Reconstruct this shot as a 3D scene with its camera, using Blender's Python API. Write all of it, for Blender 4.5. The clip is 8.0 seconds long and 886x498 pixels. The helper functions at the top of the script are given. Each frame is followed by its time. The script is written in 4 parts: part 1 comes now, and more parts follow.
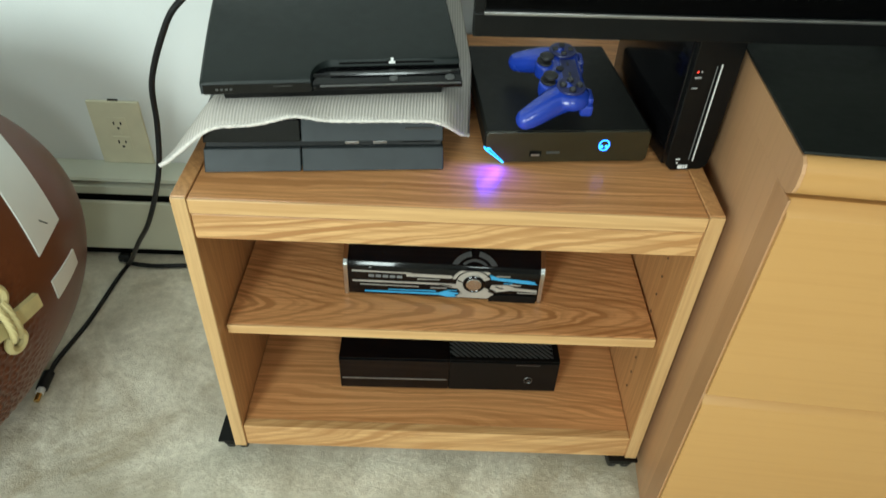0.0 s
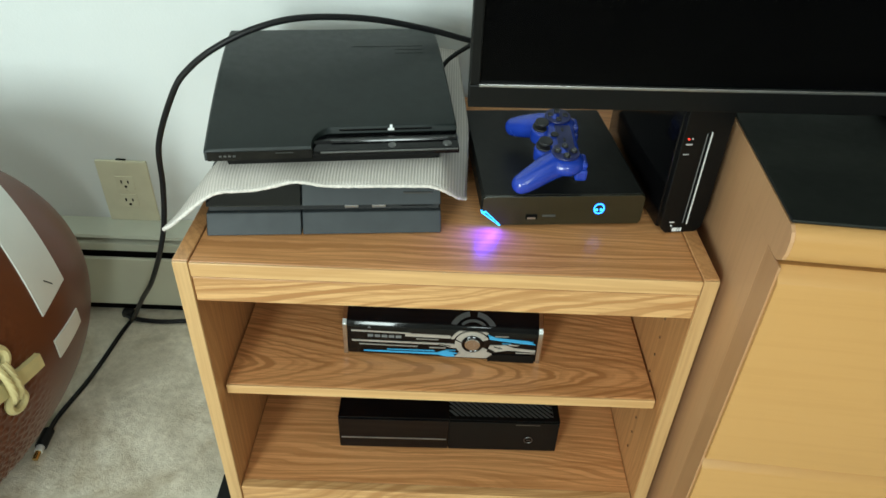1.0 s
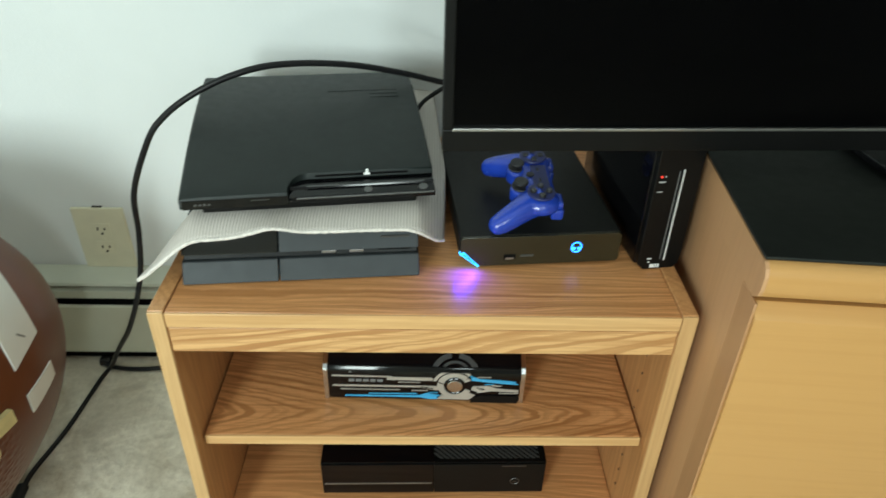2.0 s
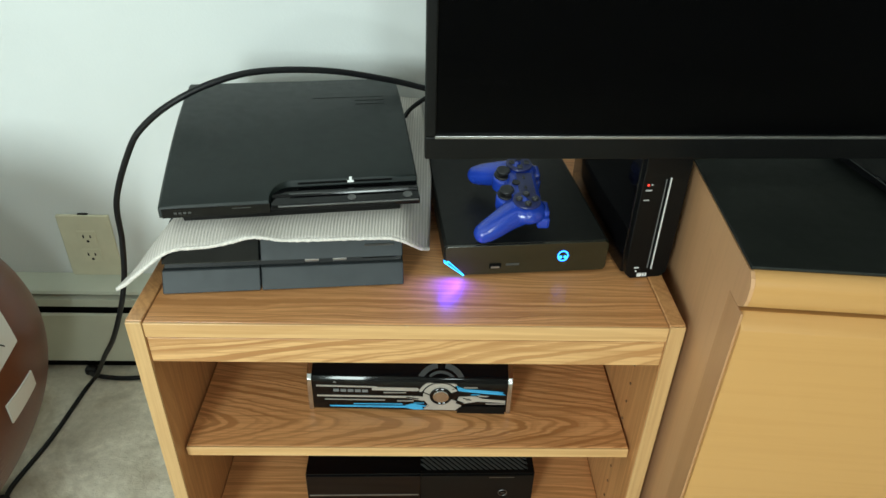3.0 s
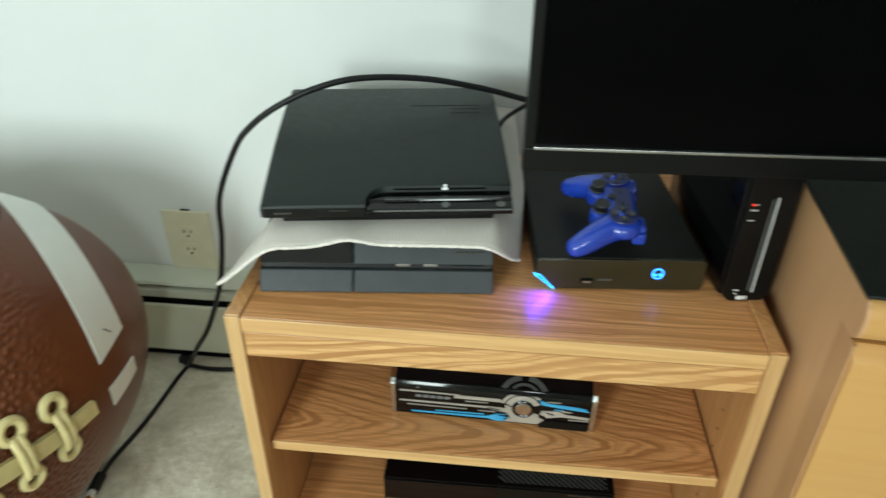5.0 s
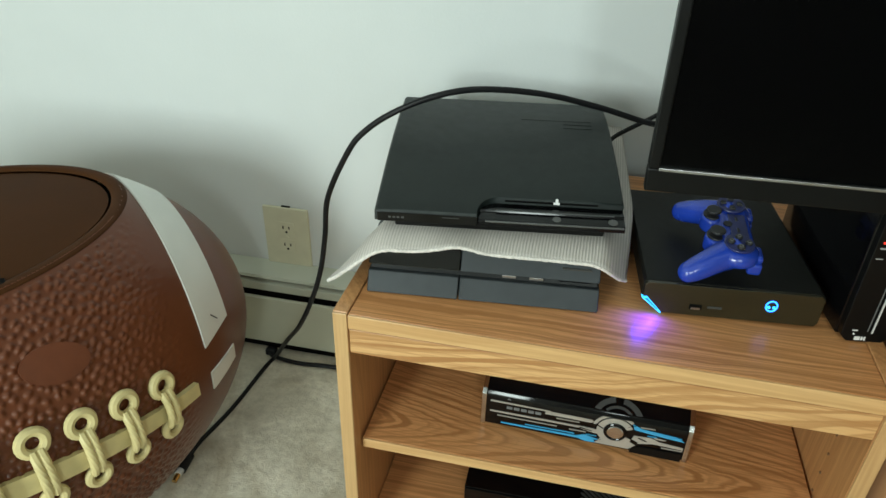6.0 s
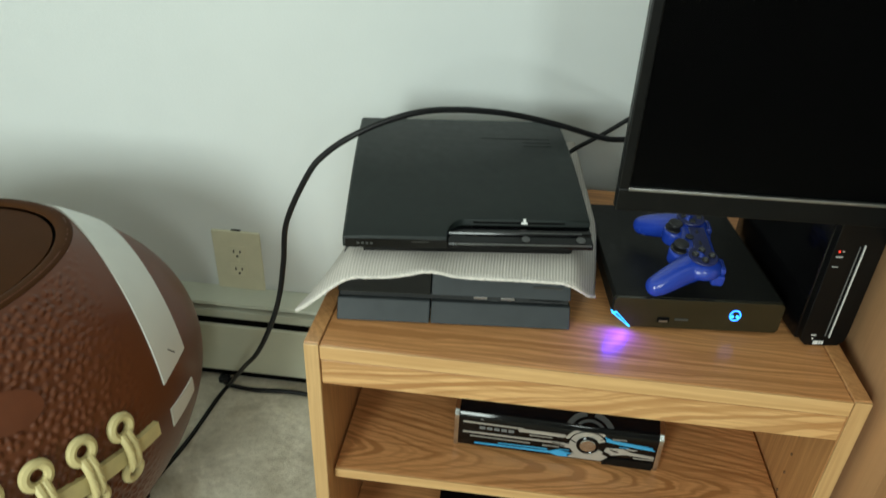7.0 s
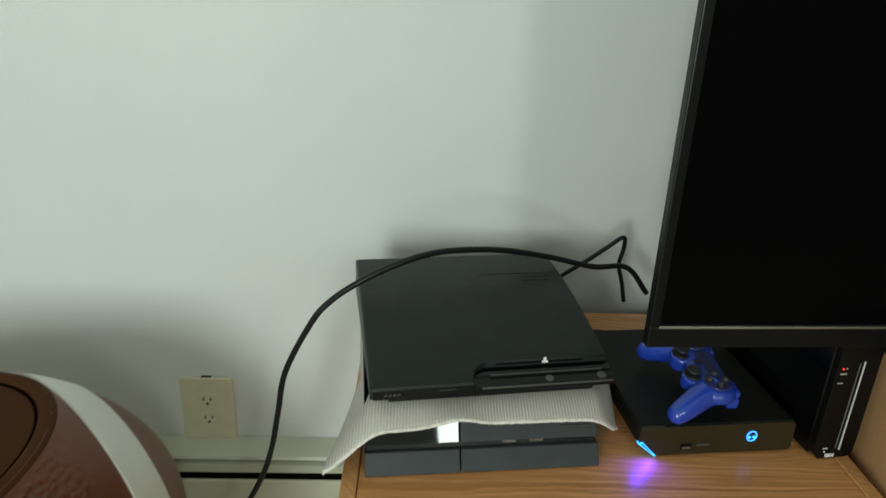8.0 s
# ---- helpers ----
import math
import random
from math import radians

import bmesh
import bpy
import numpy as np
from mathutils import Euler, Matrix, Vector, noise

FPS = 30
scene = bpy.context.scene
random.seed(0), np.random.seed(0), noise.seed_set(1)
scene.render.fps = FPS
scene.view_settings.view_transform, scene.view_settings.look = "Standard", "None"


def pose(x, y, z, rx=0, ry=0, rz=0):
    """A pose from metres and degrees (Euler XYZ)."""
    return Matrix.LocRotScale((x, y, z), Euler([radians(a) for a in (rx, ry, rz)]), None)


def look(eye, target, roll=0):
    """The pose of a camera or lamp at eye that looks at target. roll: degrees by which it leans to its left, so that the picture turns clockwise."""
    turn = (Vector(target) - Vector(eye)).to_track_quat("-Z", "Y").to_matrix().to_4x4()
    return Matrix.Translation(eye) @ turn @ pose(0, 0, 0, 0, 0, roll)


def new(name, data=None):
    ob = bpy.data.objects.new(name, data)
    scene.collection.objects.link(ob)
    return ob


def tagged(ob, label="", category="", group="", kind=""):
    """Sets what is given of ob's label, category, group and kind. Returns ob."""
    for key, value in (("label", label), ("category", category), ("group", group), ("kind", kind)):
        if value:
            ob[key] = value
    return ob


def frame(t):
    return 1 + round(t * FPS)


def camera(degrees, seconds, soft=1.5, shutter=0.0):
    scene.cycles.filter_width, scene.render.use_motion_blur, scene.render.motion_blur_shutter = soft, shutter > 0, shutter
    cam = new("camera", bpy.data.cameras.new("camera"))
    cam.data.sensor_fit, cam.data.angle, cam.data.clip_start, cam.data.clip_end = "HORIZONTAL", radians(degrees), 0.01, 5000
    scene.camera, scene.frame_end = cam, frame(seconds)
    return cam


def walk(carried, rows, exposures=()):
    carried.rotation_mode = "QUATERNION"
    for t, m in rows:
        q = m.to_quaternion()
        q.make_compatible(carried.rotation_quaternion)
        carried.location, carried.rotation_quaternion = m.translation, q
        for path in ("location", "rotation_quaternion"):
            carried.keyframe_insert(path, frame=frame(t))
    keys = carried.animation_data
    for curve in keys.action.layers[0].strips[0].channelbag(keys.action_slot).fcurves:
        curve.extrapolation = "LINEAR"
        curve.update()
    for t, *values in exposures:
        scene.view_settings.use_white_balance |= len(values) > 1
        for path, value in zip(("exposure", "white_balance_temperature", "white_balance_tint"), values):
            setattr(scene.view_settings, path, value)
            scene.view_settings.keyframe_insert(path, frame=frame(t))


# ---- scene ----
EXPOSURES = [(0.0, 0.12, 6500, 10), (0.5, 0.13, 6500, 10), (1.0, 0.14, 6480, 10), (4.5, 0.08, 6480, 10), (5.0, 0.12, 6500, 10), (6.5, -0.20, 6640, 10), (7.0, -0.20, 6740, 10), (7.5, -0.24, 6800, 10), (8.0, -0.50, 6880, 10)]
cam = camera(64.9, 8.0, shutter=0.5)
PATH = [
    (0, (0.29, -0.608, 0.962), (0.314, 0.918, -0.331), 2.7),
    (0.5, (0.299, -0.61, 0.978), (0.314, 0.967, -0.253), 2.2),
    (1, (0.299, -0.605, 0.983), (0.301, 1.004, -0.205), 2.2),
    (1.5, (0.297, -0.6, 0.988), (0.292, 1.032, -0.168), 1.6),
    (2, (0.306, -0.596, 0.992), (0.35, 1.066, -0.12), 1.5),
    (2.2, (0.322, -0.595, 0.989), (0.389, 1.078, -0.104), 1.4),
    (3.3, (0.319, -0.585, 0.988), (0.361, 1.088, -0.107), 1.9),
    (3.5, (0.316, -0.586, 0.989), (0.351, 1.091, -0.1), 2.0),
    (4, (0.317, -0.585, 0.989), (0.334, 1.092, -0.101), 1.7),
    (4.5, (0.318, -0.584, 0.993), (0.295, 1.1, -0.087), 1.0),
    (5, (0.304, -0.585, 0.988), (0.136, 1.091, -0.09), 0.4),
    (5.2, (0.285, -0.589, 0.986), (0.036, 1.079, -0.088), 0.6),
    (6.3, (0.255, -0.6, 0.99), (-0.102, 1.067, -0.056), 1.5),
    (6.5, (0.255, -0.591, 0.991), (-0.083, 1.077, -0.06), 1.3),
    (7, (0.214, -0.591, 1.0), (0.037, 1.116, -0.027), 2.3),
    (7.5, (0.124, -0.63, 1.033), (0.061, 1.195, 0.217), 2.9),
    (8, (0.079, -0.579, 1.043), (0.152, 1.27, 0.285), 2.2),
]
walk(cam, [(t, look(eye, target, roll)) for t, eye, target, roll in PATH], exposures=EXPOSURES)

# ---- light ----
world = bpy.data.worlds.new("sky")
scene.world = world
world.use_nodes = True
wn = world.node_tree
sky = wn.nodes.new("ShaderNodeTexSky")
sky.sky_type = "NISHITA"
sky.sun_disc = False
sky.sun_elevation, sky.sun_rotation = radians(38), radians(200)
wn.nodes["Background"].inputs["Strength"].default_value = 0.12
wn.links.new(sky.outputs[0], wn.nodes["Background"].inputs[0])


def area(name, m, sx, sy, watts, color):
    d = bpy.data.lights.new(name, "AREA")
    d.shape, d.size, d.size_y, d.energy, d.color = "RECTANGLE", sx, sy, watts, color
    ob = new(name, d)
    ob.matrix_world = m
    return ob


DAY = (0.84, 1.0, 0.955)
area("window_light_left", look((-0.68, -2.19, 1.02), (-0.68, 0, 1.02)), 0.50, 0.88, 46, DAY)
area("window_light_right", look((0.70, -2.19, 1.44), (0.70, 0, 1.44)), 0.24, 0.62, 13, DAY)

# ---- materials ----


class Nodes:
    """A small builder for a node material."""

    def __init__(self, name, rough=0.5, metal=0.0, spec=0.5):
        self.m = bpy.data.materials.new(name)
        self.m.use_nodes = True
        self.t = self.m.node_tree
        self.b = self.t.nodes["Principled BSDF"]
        self.set(self.b, "Roughness", rough)
        self.set(self.b, "Metallic", metal)
        self.set(self.b, "Specular IOR Level", spec)

    def set(self, node, socket, value):
        if isinstance(value, bpy.types.NodeSocket):
            self.t.links.new(value, node.inputs[socket])
        else:
            node.inputs[socket].default_value = value

    def coords(self, scale=(1, 1, 1), shift=True):
        co = self.t.nodes.new("ShaderNodeTexCoord")
        mp = self.t.nodes.new("ShaderNodeMapping")
        mp.inputs["Scale"].default_value = scale
        out = co.outputs["Object"]
        if shift:
            info = self.t.nodes.new("ShaderNodeObjectInfo")
            mul = self.math("MULTIPLY", info.outputs["Random"], 7.0)
            add = self.t.nodes.new("ShaderNodeVectorMath")
            add.operation = "ADD"
            self.t.links.new(out, add.inputs[0])
            self.t.links.new(mul, add.inputs[1])
            out = add.outputs[0]
        self.t.links.new(out, mp.inputs["Vector"])
        return mp.outputs["Vector"]

    def noise(self, vec, scale, detail=3, rough=0.5, distortion=0.0):
        n = self.t.nodes.new("ShaderNodeTexNoise")
        self.set(n, "Vector", vec)
        self.set(n, "Scale", scale)
        self.set(n, "Detail", detail)
        self.set(n, "Roughness", rough)
        self.set(n, "Distortion", distortion)
        return n.outputs["Fac"]

    def split(self, vec, k):
        n = self.t.nodes.new("ShaderNodeSeparateXYZ")
        self.set(n, 0, vec)
        return n.outputs[k]

    def math(self, op, a, b=0.0):
        n = self.t.nodes.new("ShaderNodeMath")
        n.operation = op
        self.set(n, 0, a)
        self.set(n, 1, b)
        return n.outputs[0]

    def ramp(self, fac, *stops):
        n = self.t.nodes.new("ShaderNodeValToRGB")
        self.set(n, "Fac", fac)
        e = n.color_ramp.elements
        while len(e) < len(stops):
            e.new(0.5)
        for el, (p, c) in zip(e, stops):
            el.position, el.color = p, (*c, 1)
        return n.outputs["Color"]

    def mix(self, fac, a, b, blend="MIX"):
        n = self.t.nodes.new("ShaderNodeMix")
        n.data_type, n.blend_type = "RGBA", blend
        self.set(n, 0, fac)
        for k, v in ((6, a), (7, b)):
            self.set(n, k, v if isinstance(v, bpy.types.NodeSocket) else (*v, 1))
        return n.outputs[2]

    def color(self, c):
        self.set(self.b, "Base Color", c if isinstance(c, bpy.types.NodeSocket) else (*c, 1))
        return self

    def rough(self, r):
        self.set(self.b, "Roughness", r)
        return self

    def bump(self, height, strength, distance=0.002):
        n = self.t.nodes.new("ShaderNodeBump")
        self.set(n, "Strength", strength)
        self.set(n, "Distance", distance)
        self.set(n, "Height", height)
        self.set(self.b, "Normal", n.outputs[0])
        return self

    def glow(self, c, strength):
        self.set(self.b, "Emission Color", (*c, 1))
        self.set(self.b, "Emission Strength", strength)
        return self


def wood(name, axis, light, dark, rings=13.0, rough=0.36, fine=0.5, heart=None, slant=0.035):
    """Sawn grain along one axis: rings (in arches along a heart line, where one is given), streaks and fine pores."""
    n = Nodes(name, rough)
    broad, thin, pore = [9.0] * 3, [110.0] * 3, [420.0] * 3
    broad[axis], thin[axis], pore[axis] = 2.3, 3.0, 12.0
    slope = [1.0] * 3
    slope[axis] = slant
    jag = [70.0] * 3
    jag[axis] = 26.0
    jitter = n.noise(n.coords(jag, False), 1.0, 3, 0.6)
    if heart:
        mid_y = n.math("MULTIPLY", n.math("SUBTRACT", n.split(n.coords(shift=False), 1), heart[1]), 1.0)
        wob = n.noise(n.coords((5.0, 16.0, 1.0), False), 1.0, 3, 0.55)
        figure = n.math("SQRT", n.math("ADD", n.math("MULTIPLY", mid_y, mid_y), 0.0003))
        figure = n.math("ADD", figure, n.math("MULTIPLY", n.split(n.coords(shift=False), 0), heart[0]))
        figure = n.math("ADD", figure, n.math("MULTIPLY", wob, 0.020))
        figure = n.math("ADD", figure, n.math("MULTIPLY", jitter, 0.0045))
    else:
        across = n.t.nodes.new("ShaderNodeVectorMath")
        across.operation = "DOT_PRODUCT"
        n.t.links.new(n.coords((1.0, 1.0, 1.0), False), across.inputs[0])
        across.inputs[1].default_value = slope
        wob = n.noise(n.coords(broad), 1.0, 2, 0.5)
        figure = n.math("ADD", across.outputs["Value"], n.math("MULTIPLY", wob, 0.105))
        figure = n.math("ADD", figure, n.math("MULTIPLY", jitter, 0.0055))
    lines = n.t.nodes.new("ShaderNodeTexNoise")
    lines.noise_dimensions = "1D"
    n.t.links.new(figure, lines.inputs["W"])
    n.set(lines, "Scale", rings * 9.5)
    n.set(lines, "Detail", 1.5 if heart else 2.5)
    n.set(lines, "Roughness", 0.55)
    ring = n.ramp(lines.outputs["Fac"], (0.47 if heart else 0.42, (0, 0, 0)), (0.60 if heart else 0.62, (1, 1, 1)))
    patch = n.noise(n.coords([0.9 * k for k in broad]), 1.4, 2, 0.5)
    ring = n.math("MULTIPLY", ring, n.math("MULTIPLY", patch, 1.75))
    streak = n.noise(n.coords(thin), 1.0, 4, 0.65)
    pores = n.noise(n.coords(pore), 1.0, 2, 0.6)
    tone = n.noise(n.coords(), 5.0, 3, 0.5)
    mid = tuple(0.45 * a + 0.55 * b for a, b in zip(light, dark))
    base = n.ramp(streak, (0.38, mid), (0.52, light))
    base = n.mix(n.math("MULTIPLY", ring, fine), base, dark)
    base = n.mix(n.math("MULTIPLY", n.ramp(pores, (0.30, (1, 1, 1)), (0.5, (0, 0, 0))), fine * 0.7), base, dark)
    base = n.mix(n.math("MULTIPLY", tone, 0.22), base, mid)
    n.color(base).bump(pores, 0.10, 0.0006)
    n.rough(n.math("ADD", n.math("MULTIPLY", streak, 0.12), rough - 0.06))
    return n.m


def plain(name, c, rough=0.5, metal=0.0, var=0.12, scale=30.0, bump=0.0, bump_scale=600.0, spec=0.5):
    """A near-even surface with faint blotches, specks of dust and a fine tooth."""
    n = Nodes(name, rough, metal, spec)
    v = n.coords()
    big = n.noise(v, scale, 4)
    lo, hi = tuple(x * (1 - var) for x in c), tuple(min(1, x * (1 + var)) for x in c)
    n.color(n.ramp(big, (0.3, lo), (0.7, hi)))
    n.rough(n.math("ADD", n.math("MULTIPLY", n.noise(v, scale * 2.7, 3), 0.16), max(0.02, rough - 0.08)))
    if bump:
        n.bump(n.noise(v, bump_scale, 2), bump, 0.0008)
    return n.m


def lamp_mat(name, c, strength):
    n = Nodes(name, 0.4)
    n.color(c).glow(c, strength)
    return n.m


OAK_L, OAK_D = (0.77, 0.372, 0.152), (0.40, 0.158, 0.050)
oak_x = wood("oak_laminate_across", 0, OAK_L, OAK_D, 17.0, 0.31, 0.66)
oak_shelf = wood("oak_laminate_cathedral", 0, OAK_L, (0.40, 0.160, 0.052), 17.0, 0.30, 0.88, (0.20, 0.062))
oak_z = wood("oak_laminate_upright", 2, (0.66, 0.34, 0.142), (0.42, 0.178, 0.060))
edge_x = wood("pale_edge_across", 0, (0.70, 0.41, 0.178), (0.40, 0.180, 0.060), 9, 0.4, 0.95, slant=-0.20)
edge_top = wood("pale_top_edge", 0, (0.68, 0.41, 0.182), (0.50, 0.265, 0.10), 8, 0.4, 0.35)
edge_z = wood("pale_edge_upright", 2, (0.62, 0.385, 0.175), (0.45, 0.245, 0.098), 6, 0.4, 0.2)
maple_x = wood("golden_maple_across", 0, (0.565, 0.302, 0.104), (0.53, 0.276, 0.092), 1.2, 0.34, 0.10)
maple_side = wood("pinkish_side_laminate", 2, (0.58, 0.325, 0.168), (0.50, 0.272, 0.133), 1.5, 0.42, 0.12)
maple_stile = wood("maple_stile_upright", 2, (0.50, 0.272, 0.135), (0.43, 0.225, 0.105), 2.0, 0.42, 0.12)
back_board = plain("brown_hardboard", (0.20, 0.105, 0.05), 0.6)

shell_black = plain("matte_black_shell", (0.0070, 0.0115, 0.0110), 0.44, spec=0.32, bump=0.25, bump_scale=1500)
gloss_black = plain("glossy_black_plastic", (0.003, 0.003, 0.0035), 0.09, var=0.3, spec=0.3)
satin_black = plain("satin_black_plastic", (0.004, 0.004, 0.004), 0.36, spec=0.18)
vent_black = plain("dull_grey_vent", (0.045, 0.046, 0.044), 0.5)
slate = plain("slate_grey_plastic", (0.031, 0.036, 0.040), 0.45, spec=0.3, bump=0.15, bump_scale=1800)
mini_top = plain("charcoal_soft_plastic", (0.008, 0.008, 0.007), 0.42, spec=0.15, bump=0.2, bump_scale=1500)
# black front; the bronze of the mirrored cart top is put into its colour
mini_front = plain("black_gloss_wood_reflection", (0.020, 0.018, 0.009), 0.20, spec=0.7)
mirror_black = Nodes("mirror_black_plastic", 0.03, spec=0.7).color((0.003, 0.003, 0.0035)).m
dark_gap = plain("dark_recess", (0.002, 0.002, 0.002), 0.8, spec=0.1)
dull_steel = plain("dull_steel", (0.16, 0.16, 0.16), 0.4, 1.0, var=0.1)
chrome = plain("bright_chrome", (0.62, 0.63, 0.64), 0.18, 1.0, var=0.05)
steel = plain("brushed_steel", (0.42, 0.42, 0.42), 0.35, 1.0, var=0.1)
# silver trim whose white glint is painted as a pale base colour
silver_glint = plain("silver_with_glint", (0.72, 0.72, 0.71), 0.35, 0.2, var=0.05)
silver = plain("silver_paint", (0.50, 0.47, 0.43), 0.30, 0.4, var=0.08)
sky_blue = plain("bright_blue_print", (0.05, 0.34, 0.62), 0.25, var=0.1)
white_print = plain("white_print", (0.75, 0.75, 0.75), 0.4, var=0.04)
logo_dim = plain("faint_grey_print", (0.06, 0.06, 0.06), 0.4, var=0.05)
pale_print = plain("pale_grey_print", (0.38, 0.38, 0.38), 0.4, var=0.05)
grey_print = plain("dim_grey_print", (0.16, 0.16, 0.16), 0.4, var=0.05)
blue_shell = plain("deep_blue_satin", (0.012, 0.046, 0.38), 0.24, var=0.08, spec=0.7)
pad_navy = plain("dark_blue_face", (0.014, 0.02, 0.10), 0.35)
pad_black = plain("black_rubber", (0.012, 0.012, 0.014), 0.5)
screen_mat = plain("dark_screen", (0.001, 0.001, 0.0012), 0.18, var=0.1, spec=0.06)
cable_mat = plain("black_cable_jacket", (0.006, 0.006, 0.007), 0.48, spec=0.3)
gold = plain("gold_contact", (0.75, 0.52, 0.20), 0.25, 1.0)
plate_mat = plain("ivory_plastic", (0.66, 0.63, 0.47), 0.35, var=0.04)
heater_mat = plain("cream_enamel", (0.60, 0.60, 0.48), 0.40, var=0.06, scale=8)
ledge_mat = plain("pale_enamel", (0.54, 0.56, 0.47), 0.40, var=0.05, scale=8)
mat_black = plain("black_mat", (0.013, 0.015, 0.013), 0.5, spec=0.32, bump=0.3, bump_scale=900)
led_cyan = lamp_mat("cyan_led", (0.03, 0.42, 1.0), 2.6)
led_deep = lamp_mat("deep_blue_led", (0.01, 0.12, 0.75), 0.9)
led_blue = lamp_mat("blue_led", (0.02, 0.20, 1.0), 5.0)
led_red = lamp_mat("red_led", (1.0, 0.05, 0.03), 1.2)


def wall_paint():
    n = Nodes("white_wall_paint", 0.62)
    v = n.coords(shift=False)
    blot = n.noise(v, 2.2, 4, 0.6)
    tooth = n.noise(v, 240, 3, 0.6)
    n.color(n.ramp(blot, (0.3, (0.675, 0.70, 0.70)), (0.7, (0.725, 0.75, 0.75))))
    return n.bump(tooth, 0.22, 0.0012).m


def carpet_mat():
    n = Nodes("beige_cut_pile_carpet", 0.95, spec=0.1)
    v = n.coords(shift=False)
    blot = n.noise(v, 7, 4, 0.65, 0.6)
    clump = n.noise(v, 60, 3, 0.65, 0.15)
    tuft = n.noise(v, 420, 3, 0.7)
    stain = n.noise(v, 3.2, 5, 0.7, 1.2)
    base = n.ramp(blot, (0.28, (0.46, 0.405, 0.305)), (0.62, (0.88, 0.815, 0.675)))
    base = n.mix(n.math("MULTIPLY", n.ramp(clump, (0.32, (1, 1, 1)), (0.58, (0, 0, 0))), 0.34), base, (0.44, 0.39, 0.305))
    base = n.mix(n.math("MULTIPLY", n.ramp(tuft, (0.3, (1, 1, 1)), (0.55, (0, 0, 0))), 0.24), base, (0.38, 0.345, 0.285))
    base = n.mix(n.math("MULTIPLY", n.ramp(stain, (0.50, (0, 0, 0)), (0.64, (1, 1, 1))), 0.62), base, (0.42, 0.335, 0.215))
    n.color(base)
    h = n.math("ADD", n.math("MULTIPLY", clump, 1.6), tuft)
    return n.bump(h, 0.45, 0.0045).m


def leather_mat(name, pebbles):
    """Moulded brown plastic, pebbled like a ball or smooth."""
    n = Nodes(name, 0.34 if pebbles else 0.62, spec=0.4 if pebbles else 0.06)
    v = n.coords(shift=False)
    blot = n.noise(v, 6, 4)
    n.color(n.ramp(blot, (0.3, (0.104, 0.028, 0.0095) if pebbles else (0.056, 0.021, 0.007)), (0.7, (0.142, 0.039, 0.014)) if pebbles else (0.7, (0.068, 0.025, 0.0085))))
    n.bump(n.noise(v, 420 if pebbles else 260, 3), 0.12, 0.001)
    return n.m


def cloth_mat():
    n = Nodes("ribbed_cream_cotton", 0.92, spec=0.15)
    v = n.coords(shift=False)
    w = n.t.nodes.new("ShaderNodeTexWave")
    w.bands_direction = "X"
    n.set(w, "Vector", v)
    n.set(w, "Scale", 88.0)
    n.set(w, "Distortion", 0.6)
    n.set(w, "Detail", 2.0)
    rib = w.outputs["Fac"]
    thread = n.noise(n.coords((300, 900, 900), False), 1.0, 2)
    c = n.mix(n.math("MULTIPLY", n.math("ADD", rib, 0.35), 0.66), (0.41, 0.375, 0.345), (0.68, 0.63, 0.595))
    c = n.mix(n.math("MULTIPLY", thread, 0.3), c, (0.34, 0.31, 0.27))
    n.color(c)
    return n.bump(n.math("ADD", rib, n.math("MULTIPLY", thread, 0.6)), 0.38, 0.0015).m


paint = wall_paint()
far_paint = plain("pale_wall_paint", (0.66, 0.655, 0.62), 0.7, var=0.05, scale=3)
carpet = carpet_mat()
pebbled = leather_mat("pebbled_brown_plastic", True)
smooth_brown = leather_mat("smooth_brown_plastic", False)
badge_brown = plain("lighter_smooth_brown_plastic", (0.138, 0.038, 0.0145), 0.42, var=0.10, scale=40, bump=0.1, spec=0.4)
stripe_white = plain("white_stripe_plastic", (0.72, 0.72, 0.68), 0.42, var=0.05, scale=12)
lace_cream = plain("yellowish_cream_plastic", (0.66, 0.55, 0.27), 0.42, var=0.10, scale=40)
cotton = cloth_mat()
hem_mat = plain("pale_stitched_cotton", (0.72, 0.67, 0.63), 0.9, var=0.16, scale=220, bump=0.5, bump_scale=700, spec=0.15)
ceiling_mat = plain("ceiling_white", (0.78, 0.78, 0.76), 0.8, var=0.03)

# ---- builders ----


def thing(name, m, label, category, group="", kind=""):
    ob = new(name)
    ob.empty_display_size = 0.05
    ob.matrix_world = m
    return tagged(ob, label, category, group, kind)


def part(name, bm, material, parent=None, label="", smooth=False, m=None, kind=""):
    me = bpy.data.meshes.new(name)
    bmesh.ops.recalc_face_normals(bm, faces=bm.faces)
    bm.to_mesh(me)
    bm.free()
    me.materials.append(material)
    if smooth:
        me.polygons.foreach_set("use_smooth", [True] * len(me.polygons))
        me.set_sharp_from_angle(angle=radians(38))
    ob = new(name, me)
    ob.parent = parent
    if m is not None:
        ob.matrix_basis = m
    return tagged(ob, label, kind=kind)


def box(x0, x1, y0, y1, z0, z1, r=0.0, seg=2, bm=None):
    own = bmesh.new()
    c = Matrix.LocRotScale(((x0 + x1) / 2, (y0 + y1) / 2, (z0 + z1) / 2), None, (x1 - x0, y1 - y0, z1 - z0))
    bmesh.ops.create_cube(own, size=1, matrix=c)
    if r:
        bmesh.ops.bevel(own, geom=own.edges, offset=r, segments=seg, profile=0.5, affect="EDGES")
    return merge(bm, own) if bm else own


def merge(bm, other, m=None):
    me = bpy.data.meshes.new("tmp")
    if m is not None:
        other.transform(m)
    other.to_mesh(me)
    other.free()
    bm.from_mesh(me)
    bpy.data.meshes.remove(me)
    return bm


